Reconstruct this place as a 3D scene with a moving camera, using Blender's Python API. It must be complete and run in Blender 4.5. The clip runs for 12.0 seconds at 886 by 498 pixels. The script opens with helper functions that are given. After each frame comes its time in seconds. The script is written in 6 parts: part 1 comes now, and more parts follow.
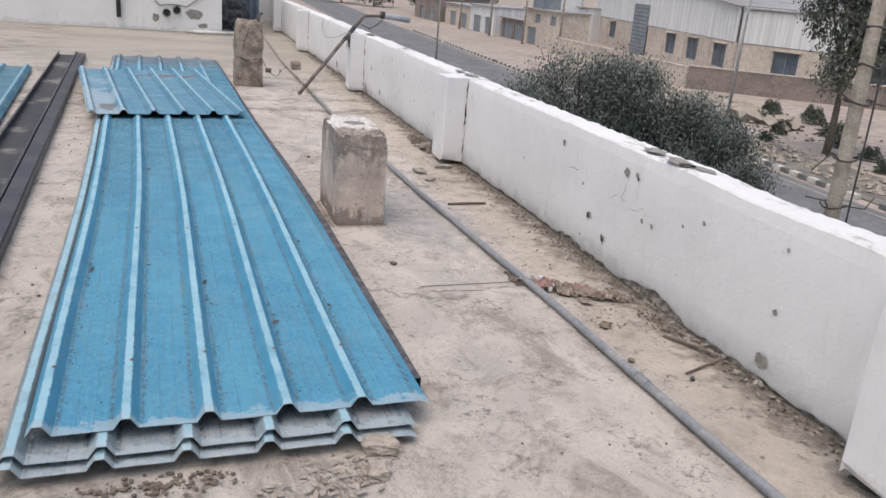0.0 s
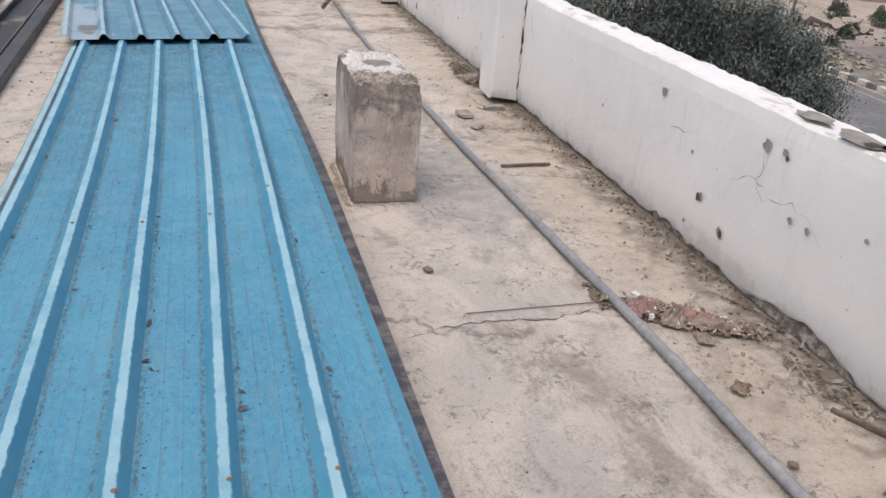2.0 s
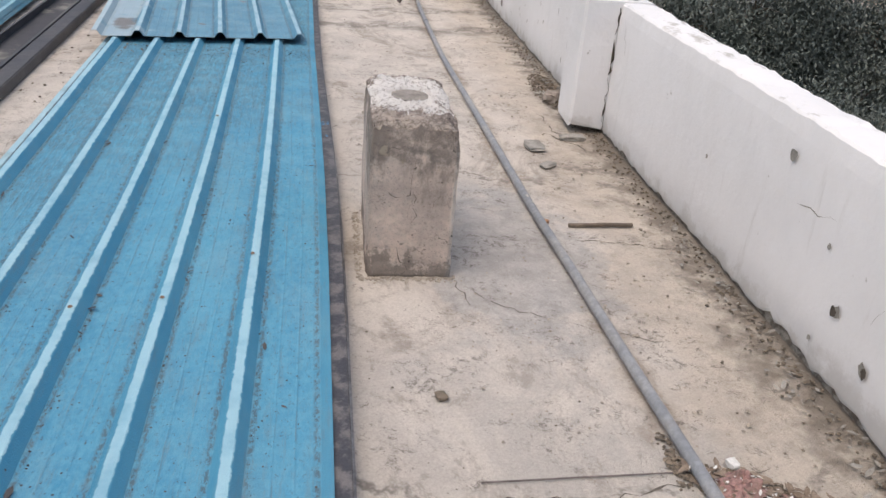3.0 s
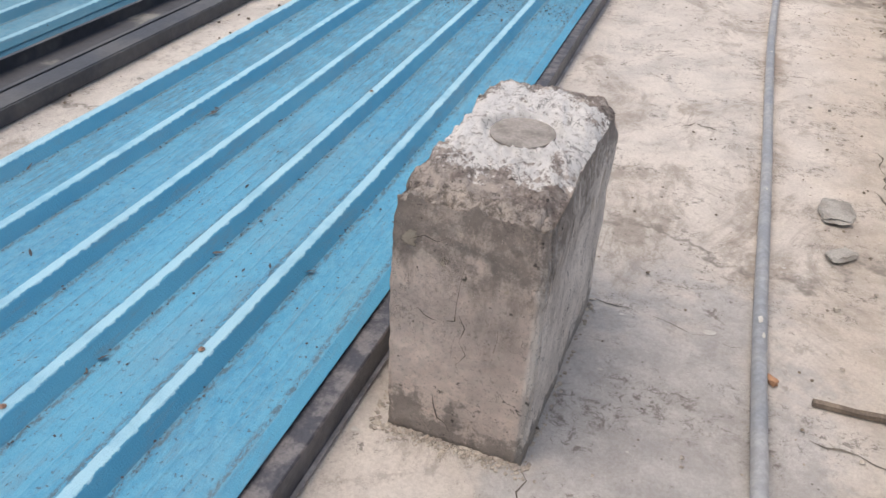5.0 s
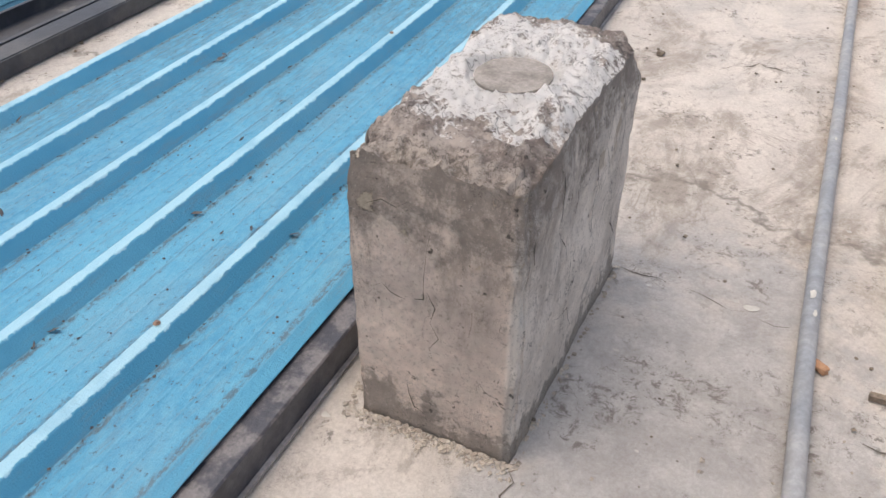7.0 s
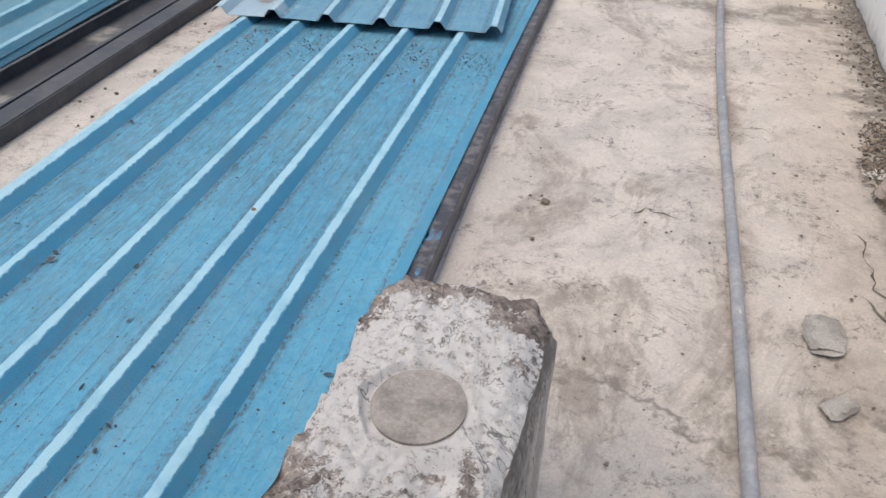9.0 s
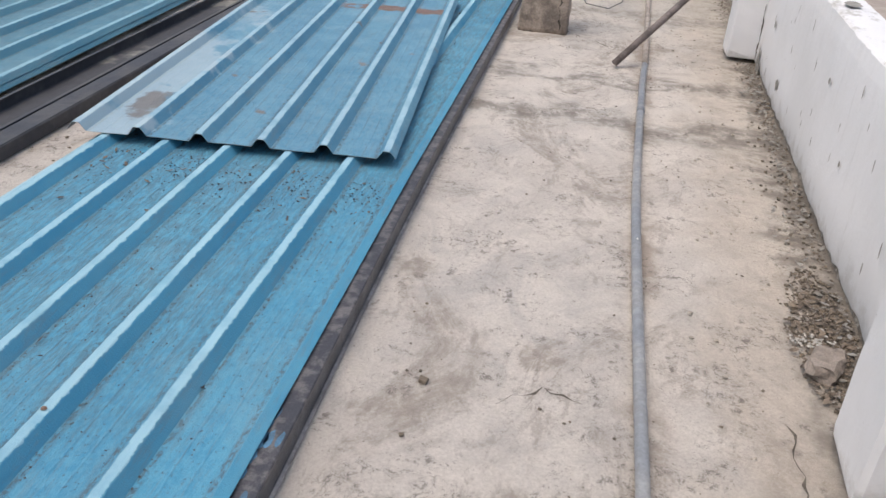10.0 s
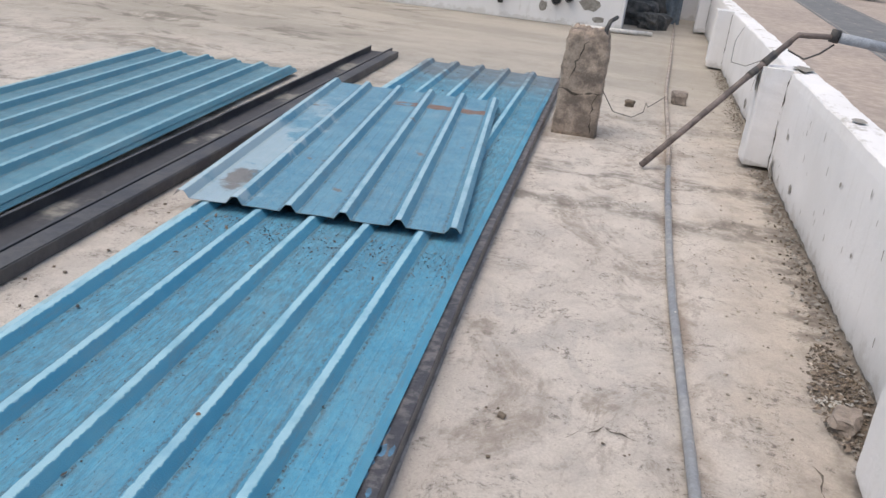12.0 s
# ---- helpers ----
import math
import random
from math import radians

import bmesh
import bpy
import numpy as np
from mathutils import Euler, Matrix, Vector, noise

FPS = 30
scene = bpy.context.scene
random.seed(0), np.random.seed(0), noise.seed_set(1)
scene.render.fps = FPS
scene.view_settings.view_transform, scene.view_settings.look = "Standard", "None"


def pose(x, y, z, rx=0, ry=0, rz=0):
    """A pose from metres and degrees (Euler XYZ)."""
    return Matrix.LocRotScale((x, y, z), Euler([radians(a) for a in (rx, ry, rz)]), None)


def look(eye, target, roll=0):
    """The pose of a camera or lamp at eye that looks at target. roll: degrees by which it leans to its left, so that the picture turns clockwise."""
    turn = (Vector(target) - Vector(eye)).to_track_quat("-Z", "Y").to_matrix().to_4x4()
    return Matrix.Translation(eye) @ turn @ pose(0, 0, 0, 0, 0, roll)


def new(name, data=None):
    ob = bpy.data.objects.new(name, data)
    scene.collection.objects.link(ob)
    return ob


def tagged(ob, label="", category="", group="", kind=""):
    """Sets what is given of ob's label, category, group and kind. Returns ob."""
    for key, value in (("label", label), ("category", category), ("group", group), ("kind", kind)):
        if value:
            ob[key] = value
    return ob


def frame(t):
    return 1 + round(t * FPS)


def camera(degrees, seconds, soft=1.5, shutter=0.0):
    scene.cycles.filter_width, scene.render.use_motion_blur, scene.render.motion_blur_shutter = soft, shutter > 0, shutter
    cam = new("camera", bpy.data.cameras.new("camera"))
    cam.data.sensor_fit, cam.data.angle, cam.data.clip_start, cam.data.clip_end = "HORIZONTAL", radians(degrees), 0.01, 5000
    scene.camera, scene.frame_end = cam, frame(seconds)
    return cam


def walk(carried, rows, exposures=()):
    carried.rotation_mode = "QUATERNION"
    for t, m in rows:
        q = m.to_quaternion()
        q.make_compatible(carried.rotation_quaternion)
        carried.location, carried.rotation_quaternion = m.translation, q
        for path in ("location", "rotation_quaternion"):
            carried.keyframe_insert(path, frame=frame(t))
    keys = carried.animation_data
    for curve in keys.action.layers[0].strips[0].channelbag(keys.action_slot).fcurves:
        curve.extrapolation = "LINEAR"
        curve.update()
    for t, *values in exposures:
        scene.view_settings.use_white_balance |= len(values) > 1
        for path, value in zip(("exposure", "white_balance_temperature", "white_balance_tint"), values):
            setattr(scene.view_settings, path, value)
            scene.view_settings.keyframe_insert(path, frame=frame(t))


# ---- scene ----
import collections

cam = camera(56.8, 12.0)
PATH = [
    (0, (0.192, 0.209, 1.249), (0.797, 2.009, 0.621), 4.7),
    (0.5, (0.141, 0.522, 1.238), (0.655, 2.347, 0.602), 5.1),
    (1, (0.148, 0.685, 1.234), (0.629, 2.493, 0.528), 4.7),
    (1.5, (0.304, 0.986, 1.204), (0.783, 2.757, 0.408), 4.0),
    (2, (0.48, 1.287, 1.202), (0.981, 3.028, 0.355), 4.2),
    (2.5, (0.64, 1.728, 1.198), (1.084, 3.47, 0.322), 4.8),
    (3, (0.831, 2.037, 1.192), (1.107, 3.803, 0.294), 4.7),
    (3.5, (1.081, 2.343, 1.219), (1.144, 4.113, 0.291), 5.2),
    (3.7, (1.129, 2.455, 1.207), (1.12, 4.214, 0.255), 5.0),
    (5.3, (1.415, 3.321, 1.03), (0.78, 4.854, -0.088), 2.9),
    (5.5, (1.432, 3.357, 1.012), (0.768, 4.859, -0.13), 2.7),
    (6, (1.458, 3.398, 0.979), (0.747, 4.845, -0.206), 1.7),
    (6.5, (1.469, 3.417, 0.968), (0.739, 4.847, -0.225), 0.5),
    (6.7, (1.467, 3.432, 0.956), (0.739, 4.863, -0.237), -0.0),
    (8.3, (1.285, 3.603, 1.156), (0.743, 5.146, 0.004), 0.6),
    (8.5, (1.254, 3.662, 1.153), (0.742, 5.217, 0.004), 0.7),
    (9, (1.273, 3.811, 1.167), (0.839, 5.407, 0.043), 1.3),
    (9.5, (1.357, 4.085, 1.204), (0.995, 5.732, 0.127), 2.3),
    (10, (1.346, 4.29, 1.196), (1.01, 6.006, 0.225), 3.8),
    (10.5, (1.284, 4.517, 1.216), (0.933, 6.293, 0.366), 5.3),
    (11, (1.323, 4.293, 1.234), (0.952, 6.083, 0.424), 5.2),
    (11.5, (1.288, 4.097, 1.247), (0.951, 5.906, 0.464), 5.8),
    (12, (1.208, 3.88, 1.237), (0.836, 5.695, 0.483), 6.2),
]
EXPOSURES = [(0, 0.03, 6430, 11), (1.5, 0.04, 6630, 12), (3.5, 0.14, 6580, 11), (5.5, 0.41, 6580, 11), (6.5, 0.49, 6630, 11), (8.5, 0.30, 6530, 10), (9.5, 0.17, 6430, 10), (12, 0.08, 6430, 10)]
walk(cam, [(t, look(eye, target, roll)) for t, eye, target, roll in PATH], EXPOSURES)

# ---- world, sun, exposure ----
world = bpy.data.worlds.new("sky")
world.use_nodes = True
scene.world = world
wn = world.node_tree
sky = wn.nodes.new("ShaderNodeTexSky")
sky.sky_type = "NISHITA"
sky.sun_disc = False
sky.sun_elevation, sky.sun_rotation = radians(70.5), radians(232)
sky.air_density, sky.dust_density, sky.ozone_density = 1.6, 6.0, 1.0
wn.nodes["Background"].inputs["Strength"].default_value = 0.150
wn.links.new(sky.outputs["Color"], wn.nodes["Background"].inputs["Color"])
sun = new("sun", bpy.data.lights.new("sun", "SUN"))
sun.data.energy, sun.data.angle, sun.data.color = 0.6, radians(70), (1.0, 0.97, 0.93)
sun.matrix_world = look((-3.5, -2.72, 12.5), (0, 0, 0))

# ---- materials ----


class Nodes:
    """A small builder for node materials."""

    def __init__(self, name, rough=0.8, metal=0.0, spec=0.5):
        self.m = bpy.data.materials.new(name)
        self.m.use_nodes = True
        self.t = self.m.node_tree
        self.b = self.t.nodes["Principled BSDF"]
        self.b.inputs["Roughness"].default_value = rough
        self.b.inputs["Metallic"].default_value = metal
        self.b.inputs["Specular IOR Level"].default_value = spec
        self.co = self.t.nodes.new("ShaderNodeTexCoord").outputs["Object"]

    def put(self, sock, v):
        if isinstance(v, (int, float, tuple)):
            sock.default_value = (*v, 1.0) if isinstance(v, tuple) and len(v) == 3 and len(sock.default_value) == 4 else v
        else:
            self.t.links.new(v, sock)

    def stretch(self, s, shift=(0, 0, 0)):
        n = self.t.nodes.new("ShaderNodeMapping")
        n.inputs["Scale"].default_value = s
        n.inputs["Location"].default_value = shift
        self.put(n.inputs["Vector"], self.co)
        return n.outputs["Vector"]

    def noise(self, scale, detail=5, rough=0.6, co=None, warp=0.0):
        n = self.t.nodes.new("ShaderNodeTexNoise")
        self.put(n.inputs["Vector"], co or self.co)
        n.inputs["Scale"].default_value, n.inputs["Detail"].default_value = scale, detail
        n.inputs["Roughness"].default_value, n.inputs["Distortion"].default_value = rough, warp
        return n.outputs["Fac"]

    def voro(self, scale, co=None, feature="F1"):
        n = self.t.nodes.new("ShaderNodeTexVoronoi")
        n.feature = feature
        self.put(n.inputs["Vector"], co or self.co)
        n.inputs["Scale"].default_value = scale
        return n.outputs["Distance"]

    def ramp(self, fac, a, b, va=0.0, vb=1.0):
        n = self.t.nodes.new("ShaderNodeMapRange")
        n.interpolation_type = "SMOOTHSTEP"
        self.put(n.inputs["Value"], fac)
        for key, v in (("From Min", a), ("From Max", b), ("To Min", va), ("To Max", vb)):
            n.inputs[key].default_value = v
        return n.outputs["Result"]

    def math(self, op, a, b=0.0):
        n = self.t.nodes.new("ShaderNodeMath")
        n.operation = op
        self.put(n.inputs[0], a)
        self.put(n.inputs[1], b)
        return n.outputs[0]

    def mix(self, fac, a, b):
        n = self.t.nodes.new("ShaderNodeMix")
        n.data_type = "RGBA"
        self.put(n.inputs[0], fac)
        self.put(n.inputs[6], a)
        self.put(n.inputs[7], b)
        return n.outputs[2]

    def axis(self, n):
        s = self.t.nodes.new("ShaderNodeSeparateXYZ")
        self.put(s.inputs[0], self.co)
        return s.outputs[n]

    def bump(self, height, dist=0.01, strength=1.0):
        n = self.t.nodes.new("ShaderNodeBump")
        n.inputs["Distance"].default_value, n.inputs["Strength"].default_value = dist, strength
        self.put(n.inputs["Height"], height)
        old = self.b.inputs["Normal"]
        if old.is_linked:
            self.t.links.new(old.links[0].from_socket, n.inputs["Normal"])
        self.t.links.new(n.outputs[0], old)

    def done(self, color, rough=None):
        self.put(self.b.inputs["Base Color"], color)
        if rough is not None:
            self.put(self.b.inputs["Roughness"], rough)
        return self.m


def simple(name, a, b, rough=0.8, metal=0.0, scale=8.0, bump=0.004, bscale=40.0, lo=0.4, hi=0.62):
    """Two colours mixed by noise at two scales, with a fine relief."""
    n = Nodes(name, rough, metal)
    f = n.ramp(n.noise(scale, 8, 0.65), lo, hi)
    c = n.mix(f, a, b)
    g = n.ramp(n.noise(scale * 9, 4, 0.7), 0.35, 0.7, 0.82, 1.12)
    mul = n.t.nodes.new("ShaderNodeVectorMath")
    mul.operation = "SCALE"
    n.put(mul.inputs[0], c)
    n.put(mul.inputs["Scale"], g)
    if bump:
        n.bump(n.noise(bscale, 6, 0.7), bump, 0.6)
    return n.done(mul.outputs[0])


def floor_material():
    n = Nodes("roof_concrete", 0.88, 0.0, 0.3)
    big = n.ramp(n.noise(0.9, 6, 0.6), 0.38, 0.64)
    c = n.mix(big, (0.535, 0.493, 0.450), (0.470, 0.446, 0.420))
    mid = n.ramp(n.noise(3.4, 9, 0.66, n.stretch((1.1, 0.8, 1)), 0.8), 0.40, 0.60)
    c = n.mix(n.math("MULTIPLY", mid, 0.85), c, (0.65, 0.60, 0.545))
    # brown scurf in crusty-edged patches
    scurf = n.math("MULTIPLY", n.ramp(n.noise(2.1, 10, 0.74, n.stretch((1.2, 0.75, 1), (4, 1, 0)), 0.9), 0.51, 0.62), n.ramp(n.noise(13, 9, 0.8, n.stretch((1.1, 0.8, 1))), 0.36, 0.56, 0.25, 1.0))
    c = n.mix(n.math("MULTIPLY", scurf, 0.8), c, (0.265, 0.225, 0.192))
    blot = n.ramp(n.noise(6.5, 11, 0.80, n.stretch((1.2, 0.8, 1)), 0.3), 0.54, 0.61)
    c = n.mix(n.math("MULTIPLY", blot, 0.55), c, (0.29, 0.25, 0.22))
    chip = n.ramp(n.noise(24, 7, 0.7, n.stretch((1.2, 0.8, 1), (9, 2, 0))), 0.645, 0.665)
    c = n.mix(n.math("MULTIPLY", chip, 0.6), c, (0.21, 0.18, 0.155))
    fine = n.ramp(n.noise(48, 8, 0.8), 0.40, 0.66)
    c = n.mix(n.math("MULTIPLY", fine, 0.25), c, (0.62, 0.58, 0.53))
    fines = n.ramp(n.noise(85, 6, 0.75), 0.37, 0.32)
    c = n.mix(n.math("MULTIPLY", fines, 0.45), c, (0.16, 0.135, 0.115))
    # thin outlines of dried puddles
    ring = n.ramp(n.math("ABSOLUTE", n.math("SUBTRACT", n.noise(2.6, 8, 0.68, n.stretch((1.1, 0.8, 1), (2, 8, 0)), 0.6), 0.52)), 0.010, 0.0)
    c = n.mix(n.math("MULTIPLY", n.math("MULTIPLY", ring, n.ramp(n.noise(1.7, 4), 0.46, 0.56)), 0.5), c, (0.25, 0.21, 0.18))
    # rust-brown silt left along both sides of the pipe
    run = n.math("MAXIMUM", n.math("SUBTRACT", 1.729, n.math("MULTIPLY", n.axis(1), 0.0336)), 1.49)
    off = n.math("ABSOLUTE", n.math("SUBTRACT", n.math("ADD", n.axis(0), n.ramp(n.noise(5, 7, 0.7), 0.3, 0.7, -0.035, 0.035)), run))
    silt = n.math("MULTIPLY", n.ramp(off, 0.075, 0.015), n.ramp(n.noise(2.6, 6, 0.7, n.stretch((1, 0.7, 1), (6, 3, 0))), 0.44, 0.60))
    c = n.mix(n.math("MULTIPLY", silt, 0.7), c, (0.26, 0.205, 0.165))
    # sandy mortar strip beside the parapet
    x = n.axis(0)
    strip = n.math("MULTIPLY", n.ramp(n.math("ADD", x, n.ramp(n.noise(3, 5), 0.3, 0.7, -0.08, 0.08)), 1.62, 1.78), 0.62)
    c = n.mix(strip, c, n.mix(n.ramp(n.noise(7, 8, 0.7), 0.4, 0.62), (0.535, 0.470, 0.400), (0.40, 0.35, 0.30)))
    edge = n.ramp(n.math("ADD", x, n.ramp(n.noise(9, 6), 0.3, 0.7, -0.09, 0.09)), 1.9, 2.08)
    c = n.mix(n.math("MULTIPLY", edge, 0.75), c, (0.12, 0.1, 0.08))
    # damp bands that cross the slab
    y = n.axis(1)
    for at, w in ((7.75, 0.20), (8.35, 0.10), (9.9, 0.25), (5.05, 0.03), (3.28, 0.03)):
        d = n.math("ABSOLUTE", n.math("SUBTRACT", n.math("ADD", y, n.ramp(n.noise(2.2, 6), 0.3, 0.7, -0.15, 0.15)), at))
        band = n.math("MULTIPLY", n.ramp(d, w, 0.0), n.ramp(n.noise(11, 9, 0.8), 0.38, 0.56, 0.05, 0.85))
        c = n.mix(band, c, (0.19, 0.17, 0.15))
    px = n.math("SUBTRACT", x, 1.42)
    py = n.math("MULTIPLY", n.math("SUBTRACT", y, 4.35), 0.55)
    rr = n.math("SQRT", n.math("ADD", n.math("MULTIPLY", px, px), n.math("MULTIPLY", py, py)))
    grey = n.ramp(n.math("ADD", rr, n.ramp(n.noise(4, 8, 0.7), 0.3, 0.7, -0.1, 0.1)), 0.34, 0.22, 0.0, 0.7)
    c = n.mix(grey, c, n.mix(n.ramp(n.noise(10, 9, 0.75), 0.4, 0.6), (0.46, 0.455, 0.45), (0.33, 0.325, 0.325)))
    spider = n.math("MULTIPLY", n.ramp(n.noise(34, 11, 0.86, None, 0.6), 0.52, 0.56), n.ramp(n.noise(4.2, 8, 0.75, n.stretch((1, 1.2, 1), (1, 5, 0))), 0.50, 0.58))
    c = n.mix(n.math("MULTIPLY", spider, 0.85), c, (0.16, 0.14, 0.125))
    # the far end lies under yellowish dust
    c = n.mix(n.math("MULTIPLY", n.ramp(y, 8.5, 12.0), 0.85), c, n.mix(n.ramp(n.noise(0.8, 7, 0.65, n.stretch((0.5, 1.4, 1))), 0.42, 0.6), (0.43, 0.398, 0.347), (0.33, 0.308, 0.268)))
    # moss patches far on the open roof
    far = n.math("MULTIPLY", n.ramp(y, 8.5, 11.0), n.ramp(x, -0.9, -2.2))
    moss = n.ramp(n.noise(1.5, 9, 0.7, n.stretch((0.9, 1.3, 1)), 1.0), 0.52, 0.62)
    c = n.mix(n.math("MULTIPLY", n.math("MULTIPLY", moss, far), 0.7), c, (0.14, 0.13, 0.11))
    # grains, dark specks
    speck = n.ramp(n.voro(34), 0.10, 0.05)
    rare = n.ramp(n.noise(3.3, 3), 0.52, 0.60)
    c = n.mix(n.math("MULTIPLY", n.math("MULTIPLY", speck, rare), 0.75), c, (0.09, 0.075, 0.06))
    pale = n.ramp(n.voro(11, n.stretch((1, 1, 1), (3, 7, 0))), 0.055, 0.035)
    c = n.mix(n.math("MULTIPLY", pale, n.ramp(n.noise(2, 2), 0.56, 0.64)), c, (0.72, 0.70, 0.66))
    n.bump(n.noise(3.5, 8, 0.7), 0.02, 0.5)
    grain = n.ramp(n.noise(150, 6, 0.8), 0.40, 0.60)
    c = n.mix(n.math("MULTIPLY", n.math("SUBTRACT", 1.0, grain), 0.26), c, (0.24, 0.21, 0.18))
    pock = n.math("MULTIPLY", n.ramp(n.noise(62, 9, 0.84, n.stretch((1.0, 0.85, 1), (5, 5, 0))), 0.42, 0.37), n.ramp(n.noise(3.0, 7, 0.7, n.stretch((1, 0.8, 1), (1, 1, 0))), 0.46, 0.58))
    c = n.mix(n.math("MULTIPLY", pock, 0.75), c, (0.17, 0.145, 0.125))
    n.bump(n.noise(40, 12, 0.84), 0.007, 0.9)
    return n.done(c)


def whitewash_material(name="whitewash"):
    n = Nodes(name, 0.85, 0.0, 0.3)
    c = n.mix(n.ramp(n.noise(1.7, 7, 0.65), 0.35, 0.7), (0.79, 0.785, 0.80), (0.73, 0.725, 0.735))
    streak = n.ramp(n.noise(5, 7, 0.7, n.stretch((3, 3, 0.5))), 0.57, 0.75)
    c = n.mix(n.math("MULTIPLY", streak, 0.5), c, (0.55, 0.535, 0.52))
    z = n.axis(2)
    foot = n.math("MULTIPLY", n.ramp(n.math("ADD", z, n.ramp(n.noise(7, 8, 0.7), 0.3, 0.7, -0.05, 0.05)), 0.075, 0.02), 0.35)
    c = n.mix(foot, c, (0.40, 0.37, 0.33))
    # worn, grey top where the lime has gone
    top = n.ramp(z, 0.585, 0.597)
    worn = n.ramp(n.noise(5.5, 8, 0.7, n.stretch((1.5, 0.8, 1))), 0.54, 0.64)
    c = n.mix(n.math("MULTIPLY", n.math("MULTIPLY", top, worn), 0.8), c, (0.43, 0.41, 0.38))
    chips = n.ramp(n.noise(14, 6, 0.6), 0.70, 0.73)
    c = n.mix(n.math("MULTIPLY", chips, 0.7), c, (0.36, 0.34, 0.32))
    n.bump(n.noise(6, 8, 0.65), 0.012, 0.5)
    n.bump(n.noise(70, 6, 0.7), 0.002, 0.6)
    return n.done(c)


def sheet_material(name, base, pale, dirty=0.35, worn=0.0, crest_color=(0.36, 0.58, 0.68)):
    n = Nodes(name, 0.45, 0.0, 0.4)
    flat = n.t.nodes.new("ShaderNodeAttribute")
    flat.attribute_name = "flat"
    n.co = flat.outputs["Vector"]
    x, y, z = n.axis(0), n.axis(1), n.axis(2)
    c = n.mix(n.ramp(n.noise(1.3, 7, 0.65, n.stretch((2.5, 0.6, 1))), 0.38, 0.66), base, pale)
    # mottled, slightly greener chalking in the pans
    d = n.math("PINGPONG", x, 0.104)
    pan = n.ramp(d, 0.029, 0.034)
    mott = n.ramp(n.noise(42, 10, 0.82, n.stretch((1.3, 0.7, 1))), 0.42, 0.58)
    c = n.mix(n.math("MULTIPLY", n.math("MULTIPLY", mott, pan), 0.6), c, (pale[0] * 1.5, pale[1] * 1.12, pale[2] * 1.06))
    # grime along the foot of each rib and in fine lines down the pans
    foot = n.math("MULTIPLY", n.ramp(n.math("ABSOLUTE", n.math("SUBTRACT", d, 0.0385)), 0.011, 0.002), n.ramp(n.noise(70, 9, 0.85, n.stretch((1.2, 0.6, 1))), 0.46, 0.54))
    c = n.mix(n.math("MULTIPLY", n.math("MULTIPLY", foot, pan), min(1.0, dirty * 2.0)), c, (0.07, 0.10, 0.12))
    lines = n.ramp(n.noise(22, 9, 0.82, n.stretch((2.6, 0.25, 1))), 0.51, 0.62)
    c = n.mix(n.math("MULTIPLY", lines, dirty), c, (0.15, 0.22, 0.26))
    if not worn:
        silt = n.math("MULTIPLY", n.ramp(n.math("ADD", n.math("SUBTRACT", y, n.math("MULTIPLY", x, 1.6)), n.ramp(n.noise(1.6, 6, 0.7), 0.3, 0.7, -0.7, 0.7)), 1.2, 3.0), n.ramp(n.noise(34, 10, 0.84, n.stretch((2.4, 0.35, 1), (7, 0, 0))), 0.45, 0.56))
        c = n.mix(n.math("MULTIPLY", n.math("MULTIPLY", silt, pan), 0.75), c, (0.085, 0.165, 0.21))
    thin = n.math("MULTIPLY", n.ramp(n.math("PINGPONG", n.math("ADD", x, n.ramp(n.noise(2.5, 3), 0.3, 0.7, -0.003, 0.003)), 0.0208), 0.0028, 0.0), n.ramp(n.noise(14, 8, 0.75, n.stretch((1, 0.35, 1))), 0.46, 0.58))
    c = n.mix(n.math("MULTIPLY", n.math("MULTIPLY", thin, pan), dirty * 1.2), c, (0.13, 0.17, 0.19))
    dust = n.ramp(n.noise(2.4, 9, 0.75, n.stretch((2.0, 0.7, 1))), 0.47, 0.68)
    c = n.mix(n.math("MULTIPLY", dust, dirty * 0.55), c, (0.22, 0.32, 0.36))
    speck = n.ramp(n.noise(95, 7, 0.78, n.stretch((1.0, 0.7, 1))), 0.425, 0.37)
    c = n.mix(n.math("MULTIPLY", n.math("MULTIPLY", speck, pan), 0.85), c, (0.06, 0.07, 0.075))
    dot = n.ramp(n.voro(17), 0.065, 0.035)
    c = n.mix(n.math("MULTIPLY", dot, n.ramp(n.noise(3.1, 3), 0.52, 0.6)), c, (0.05, 0.055, 0.06))
    # paler paint along the rib crests
    crest = n.ramp(n.math("ADD", d, n.ramp(n.noise(45, 6, 0.7), 0.3, 0.7, -0.003, 0.003)), 0.0125, 0.0100)
    c = n.mix(n.math("MULTIPLY", n.math("MULTIPLY", crest, n.ramp(z, 0.018, 0.024)), n.ramp(n.noise(7, 5), 0.3, 0.55, 0.45, 0.85)), c, crest_color)
    if worn:
        side = n.math("MULTIPLY", n.ramp(n.math("ADD", x, n.ramp(n.noise(2.6, 6, 0.6), 0.3, 0.7, -0.12, 0.12)), 0.20, 0.15), n.ramp(n.noise(1.7, 5, 0.6, n.stretch((1, 0.7, 1), (4, 0, 0))), 0.36, 0.46))
        near = n.ramp(n.math("ADD", y, n.ramp(n.noise(3, 6, 0.7), 0.3, 0.7, -0.4, 0.4)), 2.0, 1.3, 0.15, 1.0)
        c = n.mix(n.math("MULTIPLY", n.math("MULTIPLY", side, near), worn), c, (0.43, 0.52, 0.57))
